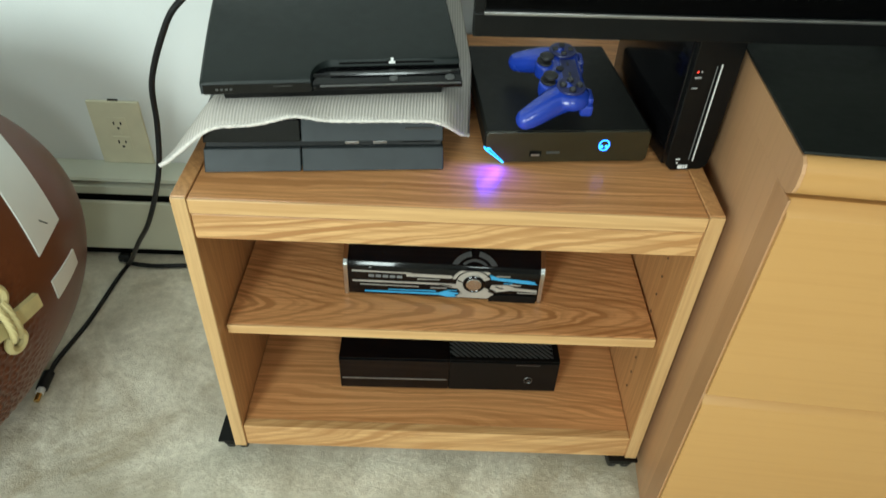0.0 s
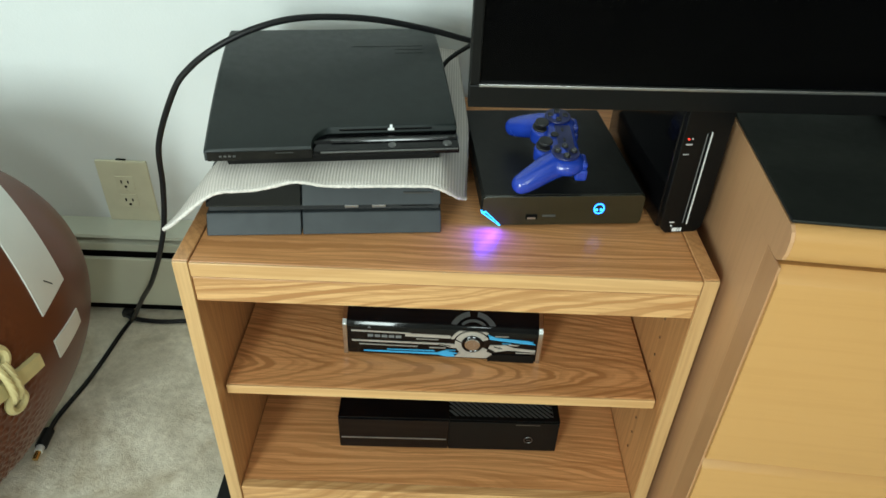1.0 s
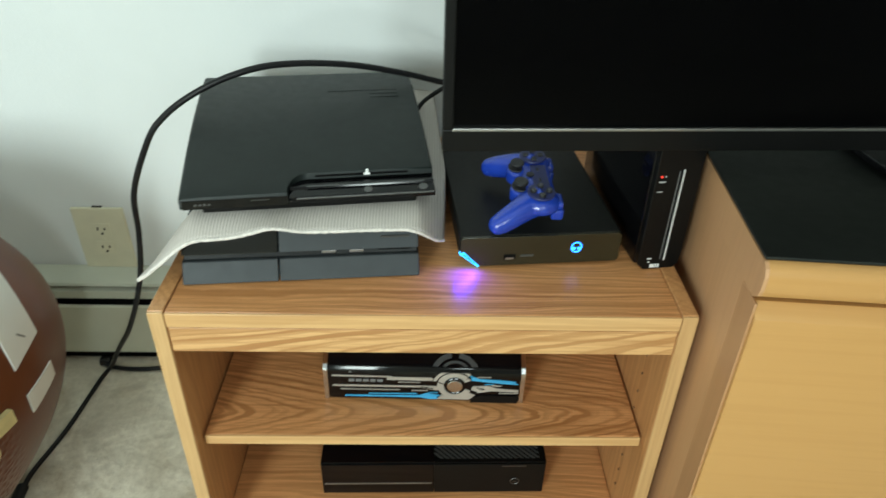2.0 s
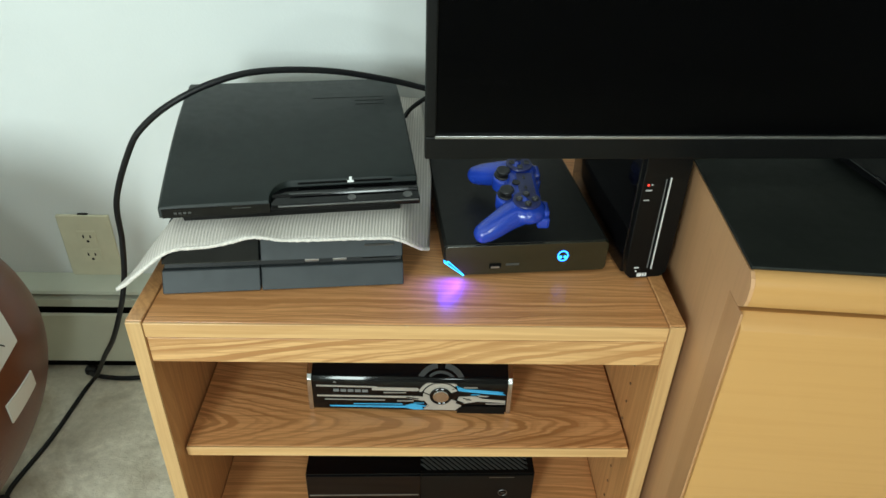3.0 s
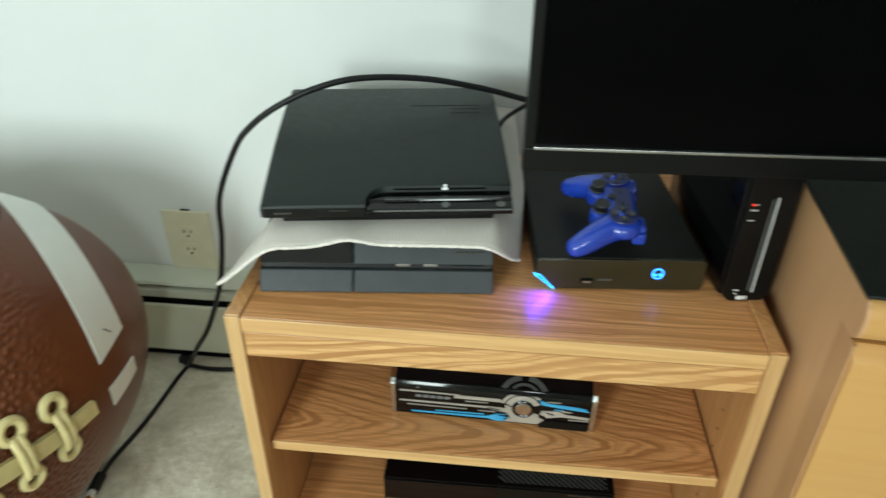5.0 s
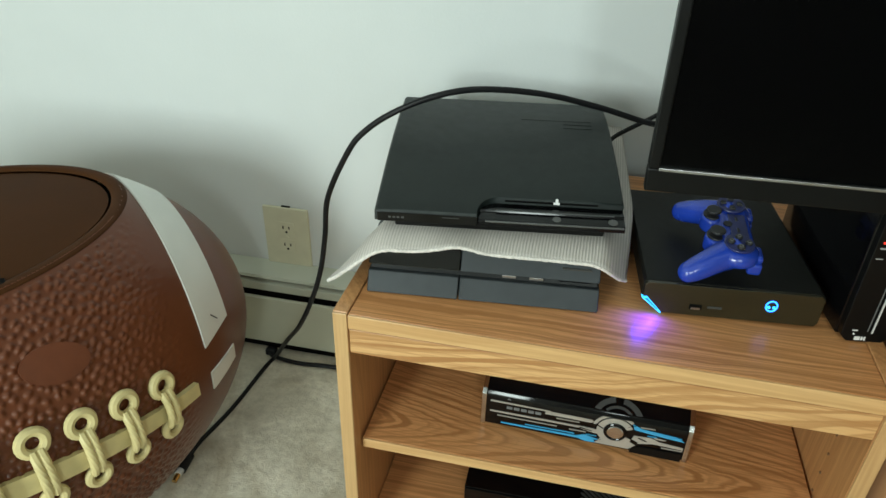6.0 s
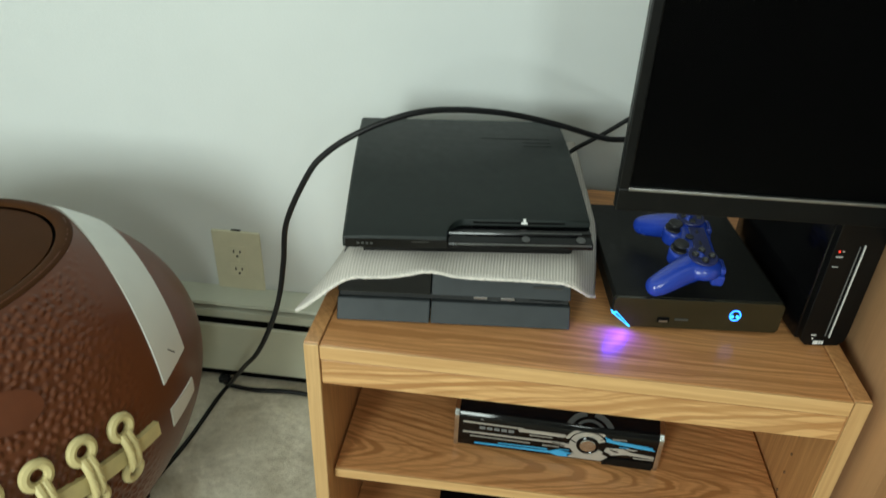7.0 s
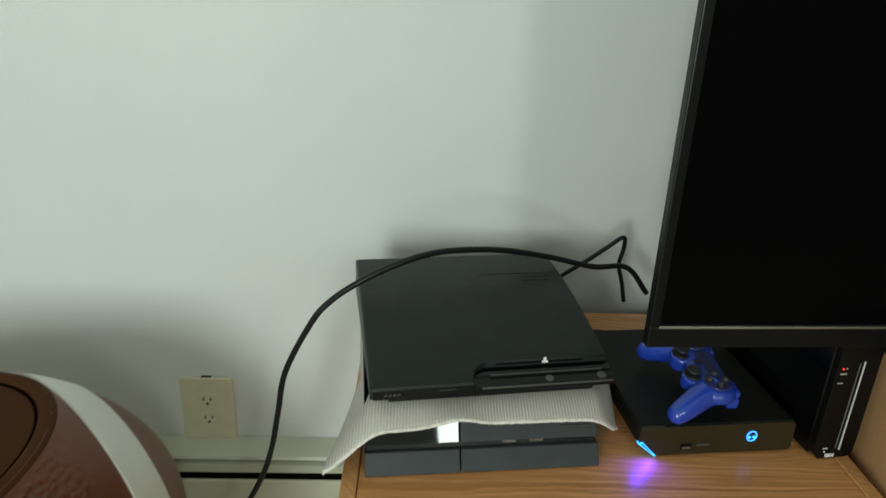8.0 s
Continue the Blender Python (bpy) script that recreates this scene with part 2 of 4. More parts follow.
def prism(profile, x0, x1, r=0.0, seg=2):
    """A (y, z) outline pushed along x."""
    bm = bmesh.new()
    a = [bm.verts.new((x0, y, z)) for y, z in profile]
    b = [bm.verts.new((x1, y, z)) for y, z in profile]
    bm.faces.new(a)
    bm.faces.new(b[::-1])
    for i in range(len(a)):
        j = (i + 1) % len(a)
        bm.faces.new((a[i], b[i], b[j], a[j]))
    bmesh.ops.recalc_face_normals(bm, faces=bm.faces)
    if r:
        bmesh.ops.bevel(bm, geom=bm.edges, offset=r, segments=seg, profile=0.5, affect="EDGES")
    return bm


def plate(outline, z0, z1, r=0.0):
    """An (x, y) outline pushed along z."""
    bm = prism([(y, x) for x, y in outline], z0, z1, r)
    bm.transform(Matrix(((0, 0, 1, 0), (0, 1, 0, 0), (1, 0, 0, 0), (0, 0, 0, 1))))
    return bm


def cyl(r, h, m=None, r2=None, seg=24, bevel=0.0):
    bm = bmesh.new()
    bmesh.ops.create_cone(bm, cap_ends=True, segments=seg, radius1=r, radius2=r if r2 is None else r2, depth=h)
    if bevel:
        bmesh.ops.bevel(bm, geom=[e for e in bm.edges if len(e.link_faces) == 2 and max(len(f.verts) for f in e.link_faces) > 4], offset=bevel, segments=2, affect="EDGES", profile=0.5)
    if m is not None:
        bm.transform(m)
    return bm


def torus(R, r, m=None, seg=24, ring=10, squash=1.0):
    bm = bmesh.new()
    rows = []
    for i in range(seg):
        a = 2 * math.pi * i / seg
        rows.append([bm.verts.new(((R + r * math.cos(b)) * math.cos(a), (R + r * math.cos(b)) * math.sin(a) * squash, r * math.sin(b))) for b in [2 * math.pi * j / ring for j in range(ring)]])
    for i in range(seg):
        for j in range(ring):
            k, l = (i + 1) % seg, (j + 1) % ring
            bm.faces.new((rows[i][j], rows[k][j], rows[k][l], rows[i][l]))
    if m is not None:
        bm.transform(m)
    return bm


def spline(points, n):
    """A smooth line of n places through the points."""
    P = [Vector(p) for p in points]
    P = [2 * P[0] - P[1]] + P + [2 * P[-1] - P[-2]]
    out = []
    for k in range(n):
        u = k / (n - 1) * (len(P) - 3)
        i = min(int(u), len(P) - 4)
        f = u - i
        a, b, c, d = P[i:i + 4]
        out.append(0.5 * ((2 * b) + (c - a) * f + (2 * a - 5 * b + 4 * c - d) * f * f + (3 * b - a - 3 * c + d) * f ** 3))
    return out


def tube(points, radius, n=60, seg=10, radii=None):
    line = spline(points, n)
    bm = bmesh.new()
    rows = []
    up = Vector((0.13, 0.21, 0.97))
    for i, p in enumerate(line):
        d = (line[min(i + 1, n - 1)] - line[max(i - 1, 0)]).normalized()
        side = d.cross(up).normalized()
        top = side.cross(d)
        r = radius if radii is None else radii(i / (n - 1))
        rows.append([bm.verts.new(p + r * (math.cos(a) * side + math.sin(a) * top)) for a in [2 * math.pi * j / seg for j in range(seg)]])
    for i in range(n - 1):
        for j in range(seg):
            k = (j + 1) % seg
            bm.faces.new((rows[i][j], rows[i + 1][j], rows[i + 1][k], rows[i][k]))
    bm.faces.new(rows[0])
    bm.faces.new(rows[-1][::-1])
    return bm


def structure(name, bm, material, label, category):
    return tagged(part(name, bm, material), label, category, kind="structure")


# ---- the room ----
WALL_Y, X0, X1, Y0, H = 0.51, -2.2, 2.4, -2.2, 2.4
structure("floor", box(X0, X1, Y0, WALL_Y, -0.05, 0), carpet, "worn beige cut-pile carpet with grey blotches", "floor")
structure("wall_north", box(X0, X1, WALL_Y, WALL_Y + 0.1, -0.05, H), paint, "plain white painted wall with a fine roller texture", "wall")
structure("wall_east", box(X1, X1 + 0.1, Y0, WALL_Y, -0.05, H), far_paint, "plain pale painted wall", "wall")


def wall_with_openings(name, a0, a1, holes, m):
    bm = bmesh.new()
    left = a0
    for w0, w1, z0, z1 in holes:
        box(left, w0, -0.1, 0, -0.05, H, bm=bm)
        box(w0, w1, -0.1, 0, -0.05, z0, bm=bm)
        box(w0, w1, -0.1, 0, z1, H, bm=bm)
        left = w1
    box(left, a1, -0.1, 0, -0.05, H, bm=bm)
    bm.transform(m)
    return structure(name, bm, far_paint, "plain pale wall with two window openings", "wall")


wall_with_openings("wall_south", X0, X1, ((-0.94, -0.42, 0.57, 1.47), (0.57, 0.83, 1.12, 1.76)), pose(0, Y0, 0))
structure("wall_west", box(X0 - 0.1, X0, Y0, WALL_Y, -0.05, H), far_paint, "plain pale painted wall", "wall")
structure("ceiling", box(X0 - 0.1, X1 + 0.1, Y0 - 0.1, WALL_Y + 0.1, H, H + 0.1), ceiling_mat, "flat white ceiling", "ceiling")

# baseboard heater along the wall
heater = tagged(thing("baseboard", pose(0, WALL_Y, 0), "cream enamelled baseboard heater along the white wall", "heater"), kind="structure")
part("front_panel", prism([(-0.050, 0.028), (-0.046, 0.028), (-0.044, 0.144), (-0.048, 0.146), (-0.052, 0.143)], X0, X1), heater_mat, heater)
# near-black filler stands in for the shade inside the slots
part("air_gap", box(X0, X1, -0.040, -0.006, 0.02, 0.194), dark_gap, heater, "black filler painting the shade in the heater slots")
part("damper", prism([(-0.052, 0.165), (-0.040, 0.169), (-0.040, 0.186), (-0.052, 0.181)], X0, X1), ledge_mat, heater)
part("top_cover", prism([(-0.052, 0.194), (-0.049, 0.199), (-0.001, 0.207), (-0.001, 0.201), (-0.046, 0.193)], X0, X1), ledge_mat, heater, "pale sloping top cover")
# another black filler, for the shade below the front panel
part("foot_gap", box(X0, X1, -0.034, -0.006, 0.001, 0.03), dark_gap, heater)

# ---- the cart ----
W, D, T, TOP = 0.608, 0.465, 0.018, 0.505
cart = thing("media_cart", pose(0, 0, 0), "oak laminate media cart with one shelf on black casters", "cart")
for x0, nm in ((0.0, "l"), (W - T, "r")):
    p = part("side_panel", box(x0, x0 + T, 0.0015, D, 0.045, TOP + 0.002, 0.0012), oak_z, cart)
    part("edge_strip", box(x0 + 0.0004, x0 + T - 0.0004, -0.0015, 0.0015, 0.045, TOP + 0.001, 0.0008), edge_z, p, "pale wood edge banding")
top = part("top_board", box(T + 0.0006, W - T - 0.0006, 0.002, D, TOP - 0.020, TOP, 0.001), oak_x, cart)
part("edge_strip", box(T + 0.0006, W - T - 0.0006, -0.001, 0.002, TOP - 0.0195, TOP - 0.0005, 0.0008), edge_top, top, "pale wood edge banding")
part("apron", box(T + 0.001, W - T - 0.001, 0.0005, 0.016, 0.449, TOP - 0.0212, 0.001), edge_x, cart)
shelf = part("shelf", box(T + 0.003, W - T - 0.003, 0.023, D - 0.012, 0.2700, 0.2860, 0.001), oak_shelf, cart)
part("edge_strip", box(T + 0.003, W - T - 0.003, 0.020, 0.023, 0.2705, 0.2855, 0.0008), edge_top, shelf, "pale wood edge banding")
part("bottom_board", box(T + 0.0006, W - T - 0.0006, 0.016, D - 0.008, 0.072, 0.090, 0.001), oak_x, cart)
part("bottom_rail", box(T + 0.0006, W - T - 0.0006, 0.0012, 0.016, 0.046, 0.0905, 0.0012), edge_x, cart)
part("chip", box(0.3, 0.3040, -0.0013, 0.0005, TOP - 0.0022, TOP - 0.0002, 0.0003), edge_z, cart, "tiny pale chip on the front edge")
part("back_panel", box(T, W - T, D - 0.008, D - 0.004, 0.09, TOP - 0.021), back_board, cart)
for x, front in ((-0.006, 0.030), (W - 0.020, 0.018)):
    for y in (front, D - 0.05):
        c = part("caster", box(x - 0.022, x + 0.022, y - 0.024, y + 0.024, 0.040, 0.0448, 0.001), satin_black, cart, "small black swivel caster")
        wh = bmesh.new()
        for dx in (-0.014, 0.006):
            merge(wh, cyl(0.0215, 0.011, pose(x + dx + 0.004, y + 0.006, 0.0218, 0, 90, 0), bevel=0.003))
        part("wheel", wh, pad_black, c, smooth=True)
        part("hood", box(x - 0.018, x + 0.018, y - 0.018, y + 0.012, 0.022, 0.041, 0.005), satin_black, c)
for z in [0.13 + 0.032 * k for k in range(9)]:
    part("peg_hole", cyl(0.0018, 0.002, pose(W - T - 0.0004, 0.07, z, 0, 90, 0), seg=10), back_board, cart)

# ---- the dresser ----
DT, DW, DD = 0.640, 1.25, 0.53
dresser = thing("dresser", pose(0.6105, -0.094, 0, 0, 0, -4.8), "golden maple dresser with wide drawer fronts", "dresser")
part("side_panel", box(0, 0.018, 0.0405, DD, 0.0, DT - 0.0425, 0.0015), maple_side, dresser, "pinkish tan laminate side")
part("front_stile", box(-0.0014, 0.0012, 0.0015, 0.0390, 0.0, DT - 0.0425, 0.0008), maple_stile, dresser, "tan strip at the front of the side")
part("side_panel", box(DW - 0.018, DW, 0.024, DD, 0.0, DT - 0.0425, 0.0015), maple_side, dresser)
part("back_panel", box(0.018, DW - 0.018, DD - 0.006, DD, 0.05, DT - 0.043), back_board, dresser)
nose = [(0.010, DT), (0.0035, DT - 0.004), (0.0, DT - 0.012), (0.0, DT - 0.026), (0.003, DT - 0.034), (0.012, DT - 0.041), (0.024, DT - 0.042), (DD, DT - 0.042), (DD, DT)]
part("top", prism(nose, 0.0025, DW - 0.0025), maple_x, dresser, smooth=True)
for x in (-0.001, DW - 0.0025):
    part("top_end", prism([(y + 0.0006, z - 0.0004) for y, z in nose], x, x + 0.0035), maple_side, dresser, "pinkish tan laminate end")
for z0, z1 in ((0.321, DT - 0.044), (0.062, 0.317)):
    lip = [(0.022, z0), (0.003, z0), (0.001, z0 + 0.002), (0.001, z1 - 0.015), (0.0022, z1 - 0.0125), (0.0110, z1 - 0.0025), (0.014, z1), (0.022, z1)]
    lip = [(y - 0.004, z) for y, z in lip]
    d = part("drawer", prism(lip, 0.001, DW - 0.001), maple_x, dresser, smooth=True)
    part("drawer_box", box(0.03, DW - 0.03, 0.023, DD - 0.06, z0 + 0.02, z1 - 0.03), back_board, d)
part("plinth", box(0.0, DW, 0.002, 0.022, 0.0, 0.058, 0.002), maple_x, dresser)
table_mat = thing("dresser_mat", pose(0.6105, -0.094, DT, 0, 0, -4.8), "thin black mat covering the dresser top", "mat")
part("sheet", box(-0.0005, DW - 0.004, 0.0115, DD - 0.004, 0.0005, 0.004, 0.001), mat_black, table_mat)

# ---- television ----
tv = thing("television", pose(0.3195, 0.048, 0.686, 0, 0, 2.2), "black flat-screen television switched off", "television")
TW, TH = 1.23, 0.71
frame_bm = bmesh.new()
for q in ((0, TW, -0.006, 0.018), (0, TW, TH - 0.012, TH), (0, 0.011, 0.018, TH - 0.012), (TW - 0.011, TW, 0.018, TH - 0.012)):
    box(q[0], q[1], 0.0, 0.014, q[2], q[3], 0.0015, bm=frame_bm)
part("bezel", frame_bm, satin_black, tv, "satin black bezel")
part("screen", box(0.009, TW - 0.009, 0.004, 0.008, 0.016, TH - 0.010), screen_mat, tv, "dark glossy screen")
part("trim_strip", box(0.010, TW - 0.010, -0.0008, 0.004, 0.0165, 0.0195, 0.0005), steel, tv, "thin silver trim line")
part("back_cover", box(0.010, TW - 0.010, 0.014, 0.026, 0.008, TH - 0.010, 0.004), satin_black, tv)
part("rear_housing", box(0.12, TW - 0.12, 0.026, 0.075, 0.04, TH - 0.12, 0.01), satin_black, tv)
part("neck", box(TW / 2 - 0.05, TW / 2 + 0.05, 0.03, 0.06, -0.026, 0.10, 0.004), satin_black, tv)
part("base", plate([(TW / 2 - 0.145, 0.10), (TW / 2 - 0.135, -0.04), (TW / 2 - 0.11, -0.06), (TW / 2 + 0.11, -0.06), (TW / 2 + 0.135, -0.04), (TW / 2 + 0.145, 0.10), (TW / 2 + 0.12, 0.14), (TW / 2 - 0.12, 0.14)], -0.0355, -0.0260, 0.0015), gloss_black, tv, "glossy black pedestal base")
part("logo_bar", box(TW / 2 - 0.03, TW / 2 + 0.03, -0.0006, 0.001, 0.006, 0.012), grey_print, tv)

# ---- football toy chest ----
BA, BR = 0.475, 0.306
chest = thing("toy_chest", pose(-0.594, -0.073, 0.306, 0, 0, 53.8), "brown moulded plastic football toy chest with cream laces", "toy chest")


def pebble(x, s, gap=0.0120):
    """Height of the nearest pebble of uneven staggered rows: 1 on its crown, 0 between."""
    best, size = 9.0, 1.0
    row = round(s / (gap * 0.84))
    for j in (row - 1, row, row + 1):
        shift = 0.5 * (j % 2)
        col = round(x / gap - shift)
        for i in (col - 1, col, col + 1):
            k1 = math.sin(i * 127.1 + j * 311.7) * 43758.5
            k2 = math.sin(i * 269.5 + j * 183.3) * 43758.5
            k1, k2 = k1 - math.floor(k1), k2 - math.floor(k2)
            dx = x / gap - (i + shift) + 0.5 * (k1 - 0.5)
            dy = s / gap - j * 0.84 + 0.5 * (k2 - 0.5)
            d = dx * dx + dy * dy
            if d < best:
                best, size = d, 0.34 + 0.10 * k1
    return max(0.0, 1 - best / (size * size))


def pebbled_body():
    """The ball's skin, cut off flat below and open above, with raised pebbles that fade towards the tips and the lid."""
    us = [-BA * 0.9995 * math.cos(math.pi * k / 90) for k in range(91)]
    us = [x for x in us if not -0.06 < x < 0.325] + [-0.06 + 0.0017 * k for k in range(227)]
    us.sort()
    lo, hi = radians(-34), radians(66)
    angles = [lo + (hi - lo) * k / 330 for k in range(331)] + [hi + (2 * math.pi - hi + lo) * k / 90 for k in range(1, 90)]
    NX, NA = len(us) - 1, len(angles)
    verts, faces, keep = [], [], []
    for x in us:
        r = BR * math.sqrt(max(0.0, 1 - (x / BA) ** 2))
        side = min(1.0, max(0.0, (0.312 - x) / 0.10))
        for a in angles:
            p = Vector((x, -r * math.cos(a), r * math.sin(a)))
            h = 0.0
            if x > -0.07 and side > 0 and p.y < 0 and -0.17 < p.z < 0.215:
                w = p + 0.0045 * noise.noise_vector(p * 38)
                h = pebble(w.x, a * r + (w.z - p.z)) * side
            n = Vector((p.x / BA ** 2, p.y / BR ** 2, p.z / BR ** 2)).normalized()
            p = p + n * 0.0028 * h
            keep.append(p.z < 0.2235)
            verts.append((p.x, p.y, max(p.z, -0.3045)))
    for k in range(NX):
        for i in range(NA):
            j = (i + 1) % NA
            f = (k * NA + i, k * NA + j, (k + 1) * NA + j, (k + 1) * NA + i)
            if all(keep[v] for v in f):
                faces.append(f)
    me = bpy.data.meshes.new("body")
    me.from_pydata(verts, [], faces)
    me.materials.append(pebbled)
    me.polygons.foreach_set("use_smooth", [True] * len(me.polygons))
    ob = new("body", me)
    ob.parent = chest
    return tagged(ob, "pebbled brown body")


pebbled_body()
q = math.sqrt(1 - (0.222 / BR) ** 2)


def oval_ring(ax, ay, r, z, n=96, seg=10, tall=1.0):
    bm = bmesh.new()
    rows = []
    for i in range(n):
        a = 2 * math.pi * i / n
        rows.append([bm.verts.new(((ax + r * math.cos(b)) * math.cos(a), (ay + r * math.cos(b)) * math.sin(a), z + tall * r * math.sin(b))) for b in [2 * math.pi * j / seg for j in range(seg)]])
    for i in range(n):
        for j in range(seg):
            k, l = (i + 1) % n, (j + 1) % seg
            bm.faces.new((rows[i][j], rows[k][j], rows[k][l], rows[i][l]))
    return bm


def dome(ax, ay, z, rise, skirt, n=96, rings=10):
    """A low oval dome with a skirt hanging from its edge."""
    bm = bmesh.new()
    mid = bm.verts.new((0, 0, z + rise))
    rows = []
    for k in range(1, rings + 1):
        f = k / rings
        rows.append([bm.verts.new((ax * f * math.cos(2 * math.pi * i / n), ay * f * math.sin(2 * math.pi * i / n), z + rise * (1 - f ** 3))) for i in range(n)])
    rows.append([bm.verts.new((ax * 0.995 * math.cos(2 * math.pi * i / n), ay * 0.995 * math.sin(2 * math.pi * i / n), z - skirt)) for i in range(n)])
    for i in range(n):
        j = (i + 1) % n
        bm.faces.new((mid, rows[0][i], rows[0][j]))
        for a, b in zip(rows, rows[1:]):
            bm.faces.new((a[i], b[i], b[j], a[j]))
    return bm


part("rim", oval_ring(BA * q - 0.0055, BR * q - 0.0055, 0.0105, 0.2190, tall=0.38), smooth_brown, chest, smooth=True)
part("lid_seat", dome(BA * q - 0.006, BR * q - 0.006, 0.207, 0.0, 0.01), dark_gap, chest, "dark gap round the lid")
lid = part("lid", dome(BA * q - 0.0205, BR * q - 0.0195, 0.2175, 0.011, 0.014), smooth_brown, chest, "smooth oval brown lid", smooth=True)
part("finger_notch", box(0.060, 0.140, -BR * q * 0.93 + 0.010, -BR * q * 0.93 + 0.030, 0.208, 0.2225, 0.003), dark_gap, chest, "dark finger notch at the lid's edge")


def on_ball(x, deg, lift=0.0):
    """A place on the ball: along its axis, and round it from the front (0) to the top (90)."""
    r = BR * math.sqrt(max(0.0, 1 - (x / BA) ** 2))
    a = radians(deg)
    nrm = Vector((x / BA ** 2, -r * math.cos(a) / BR ** 2, r * math.sin(a) / BR ** 2)).normalized()
    return Vector((x, -r * math.cos(a), r * math.sin(a))) + lift * nrm, nrm


def ball_patch(us, low, high, lift, n=24, thick=0.004):
    """A raised skin over the ball; low and high give its borders in degrees at each place along the axis."""
    bm = bmesh.new()
    grid = []
    for k, u in enumerate(us):
        a0, a1 = low(k / (len(us) - 1)), high(k / (len(us) - 1))
        grid.append([bm.verts.new(on_ball(u, a0 + (a1 - a0) * i / n, lift)[0]) for i in range(n + 1)])
    faces = [bm.faces.new((grid[k][i], grid[k + 1][i], grid[k + 1][i + 1], grid[k][i + 1])) for k in range(len(us) - 1) for i in range(n)]
    out = bmesh.ops.extrude_face_region(bm, geom=faces)
    for v in [g for g in out["geom"] if isinstance(g, bmesh.types.BMVert)]:
        p = v.co
        v.co = p - Vector((p.x / BA ** 2, p.y / BR ** 2, p.z / BR ** 2)).normalized() * thick
    return bm


steps = [0.333 + 0.054 * k / 8 for k in range(9)]
part("stripe", ball_patch(steps, lambda f: 11.5 + 5 * f, lambda f: 168, 0.0022, 90), stripe_white, chest, "white painted stripe band", smooth=True)
part("stripe", ball_patch(steps, lambda f: -8.0, lambda f: 0.5, 0.0022, 12), stripe_white, chest, smooth=True)
part("scuff", ball_patch([0.357 + 0.0012 * k for k in range(9)], lambda f: 21.5 - 3 * f, lambda f: 22.1 - 3 * f, 0.0026, 2, 0.002), dark_gap, chest, "short dark scratch on the stripe")
ov = [0.151 + 0.037 * math.sin(math.pi * (k / 20 - 0.5)) for k in range(21)]
arch = lambda f: math.sqrt(max(0.0, 1 - (2 * (0.5 + 0.5 * math.sin(math.pi * (f - 0.5))) - 1) ** 2))
part("smooth_oval", ball_patch(ov, lambda f: 29.5 - 4.6 * arch(f) + 2 * (0.5 - f), lambda f: 29.5 + 4.6 * arch(f) + 2 * (0.5 - f), 0.0032, 12), badge_brown, chest, "smooth raised oval badge", smooth=True)
lace_deg = lambda x: 1.0 + (0.302 - x) * 27
band = [0.302 - 0.56 * k / 60 for k in range(61)]
part("lace_strip", ball_patch(band, lambda f: lace_deg(0.302 - 0.56 * f) - 2.5, lambda f: lace_deg(0.302 - 0.56 * f) + 2.5, 0.008, 4, 0.010), lace_cream, chest, "long cream centre lace")
for k in range(10):
    x = 0.2525 - 0.051 * k
    mid = lace_deg(x) + 1.0
    lace = bmesh.new()
    for off, big in ((8.2, 1.0), (-7.0, 0.9)):
        p, nrm = on_ball(x, mid + off, 0.006)
        turn = nrm.to_track_quat("Z", "X").to_matrix().to_4x4()
        merge(lace, torus(0.0135 * big, 0.0062 * big, seg=20, ring=8), Matrix.Translation(p) @ turn)
    for dx in (-0.0042, 0.0042):
        merge(lace, tube([on_ball(x + dx, mid + o, lift)[0] for o, lift in ((6.4, 0.008), (3.4, 0.014), (0, 0.0155), (-3.0, 0.014), (-5.6, 0.008))], 0.0052, 14, 8))
    part("cross_lace", lace, lace_cream, chest, smooth=True)

# ---- consoles on the cart ----
TOPZ = TOP + 0.0002

lower = thing("flat_console", pose(0.026, 0.047, TOPZ, 0, 0, 5.2), "slate grey slanted game console under a cloth", "game console")
CW = 0.272


def slant(z):
    return 0.030 * z / 0.053


def slab(x0, x1, z0, z1, back=0.285, r=0.0012, inset=0.0):
    return prism([(slant(z0) + inset, z0), (back + slant(z0), z0), (back + slant(z1), z1), (slant(z1) + inset, z1)], x0, x1, r)


for x0, x1 in ((0.0, 0.1085), (0.1098, CW)):
    part("lower_half", slab(x0, x1, 0.0015, 0.0245), slate, lower)
part("light_bar_groove", slab(0.002, CW - 0.002, 0.0246, 0.0305, 0.278, 0.0004, 0.005), satin_black, lower, "black groove")
part("drive_cover", slab(0.0, 0.1085, 0.0306, 0.053), mirror_black, lower, "mirror-black glossy cover")
part("upper_half", slab(0.1098, CW, 0.0306, 0.053), slate, lower)
for x in (0.167, 0.199):
    part("usb_port", box(x - 0.008, x + 0.008, slant(0.028) + 0.003, slant(0.028) + 0.010, 0.0264, 0.0300, 0.0004), steel, lower, "metal port")
part("disc_slot", box(0.225, 0.262, slant(0.029) + 0.004, slant(0.029) + 0.008, 0.0275, 0.0285), dark_gap, lower)
part("logo_bar", box(0.228, 0.262, slant(0.043) - 0.0006, slant(0.043) + 0.004, 0.0405, 0.0445), vent_black, lower)
for x in (0.02, CW - 0.02):
    for y in (0.04, 0.25):
        part("foot", cyl(0.007, 0.0018, pose(x, y, 0.0009), seg=12), pad_black, lower)

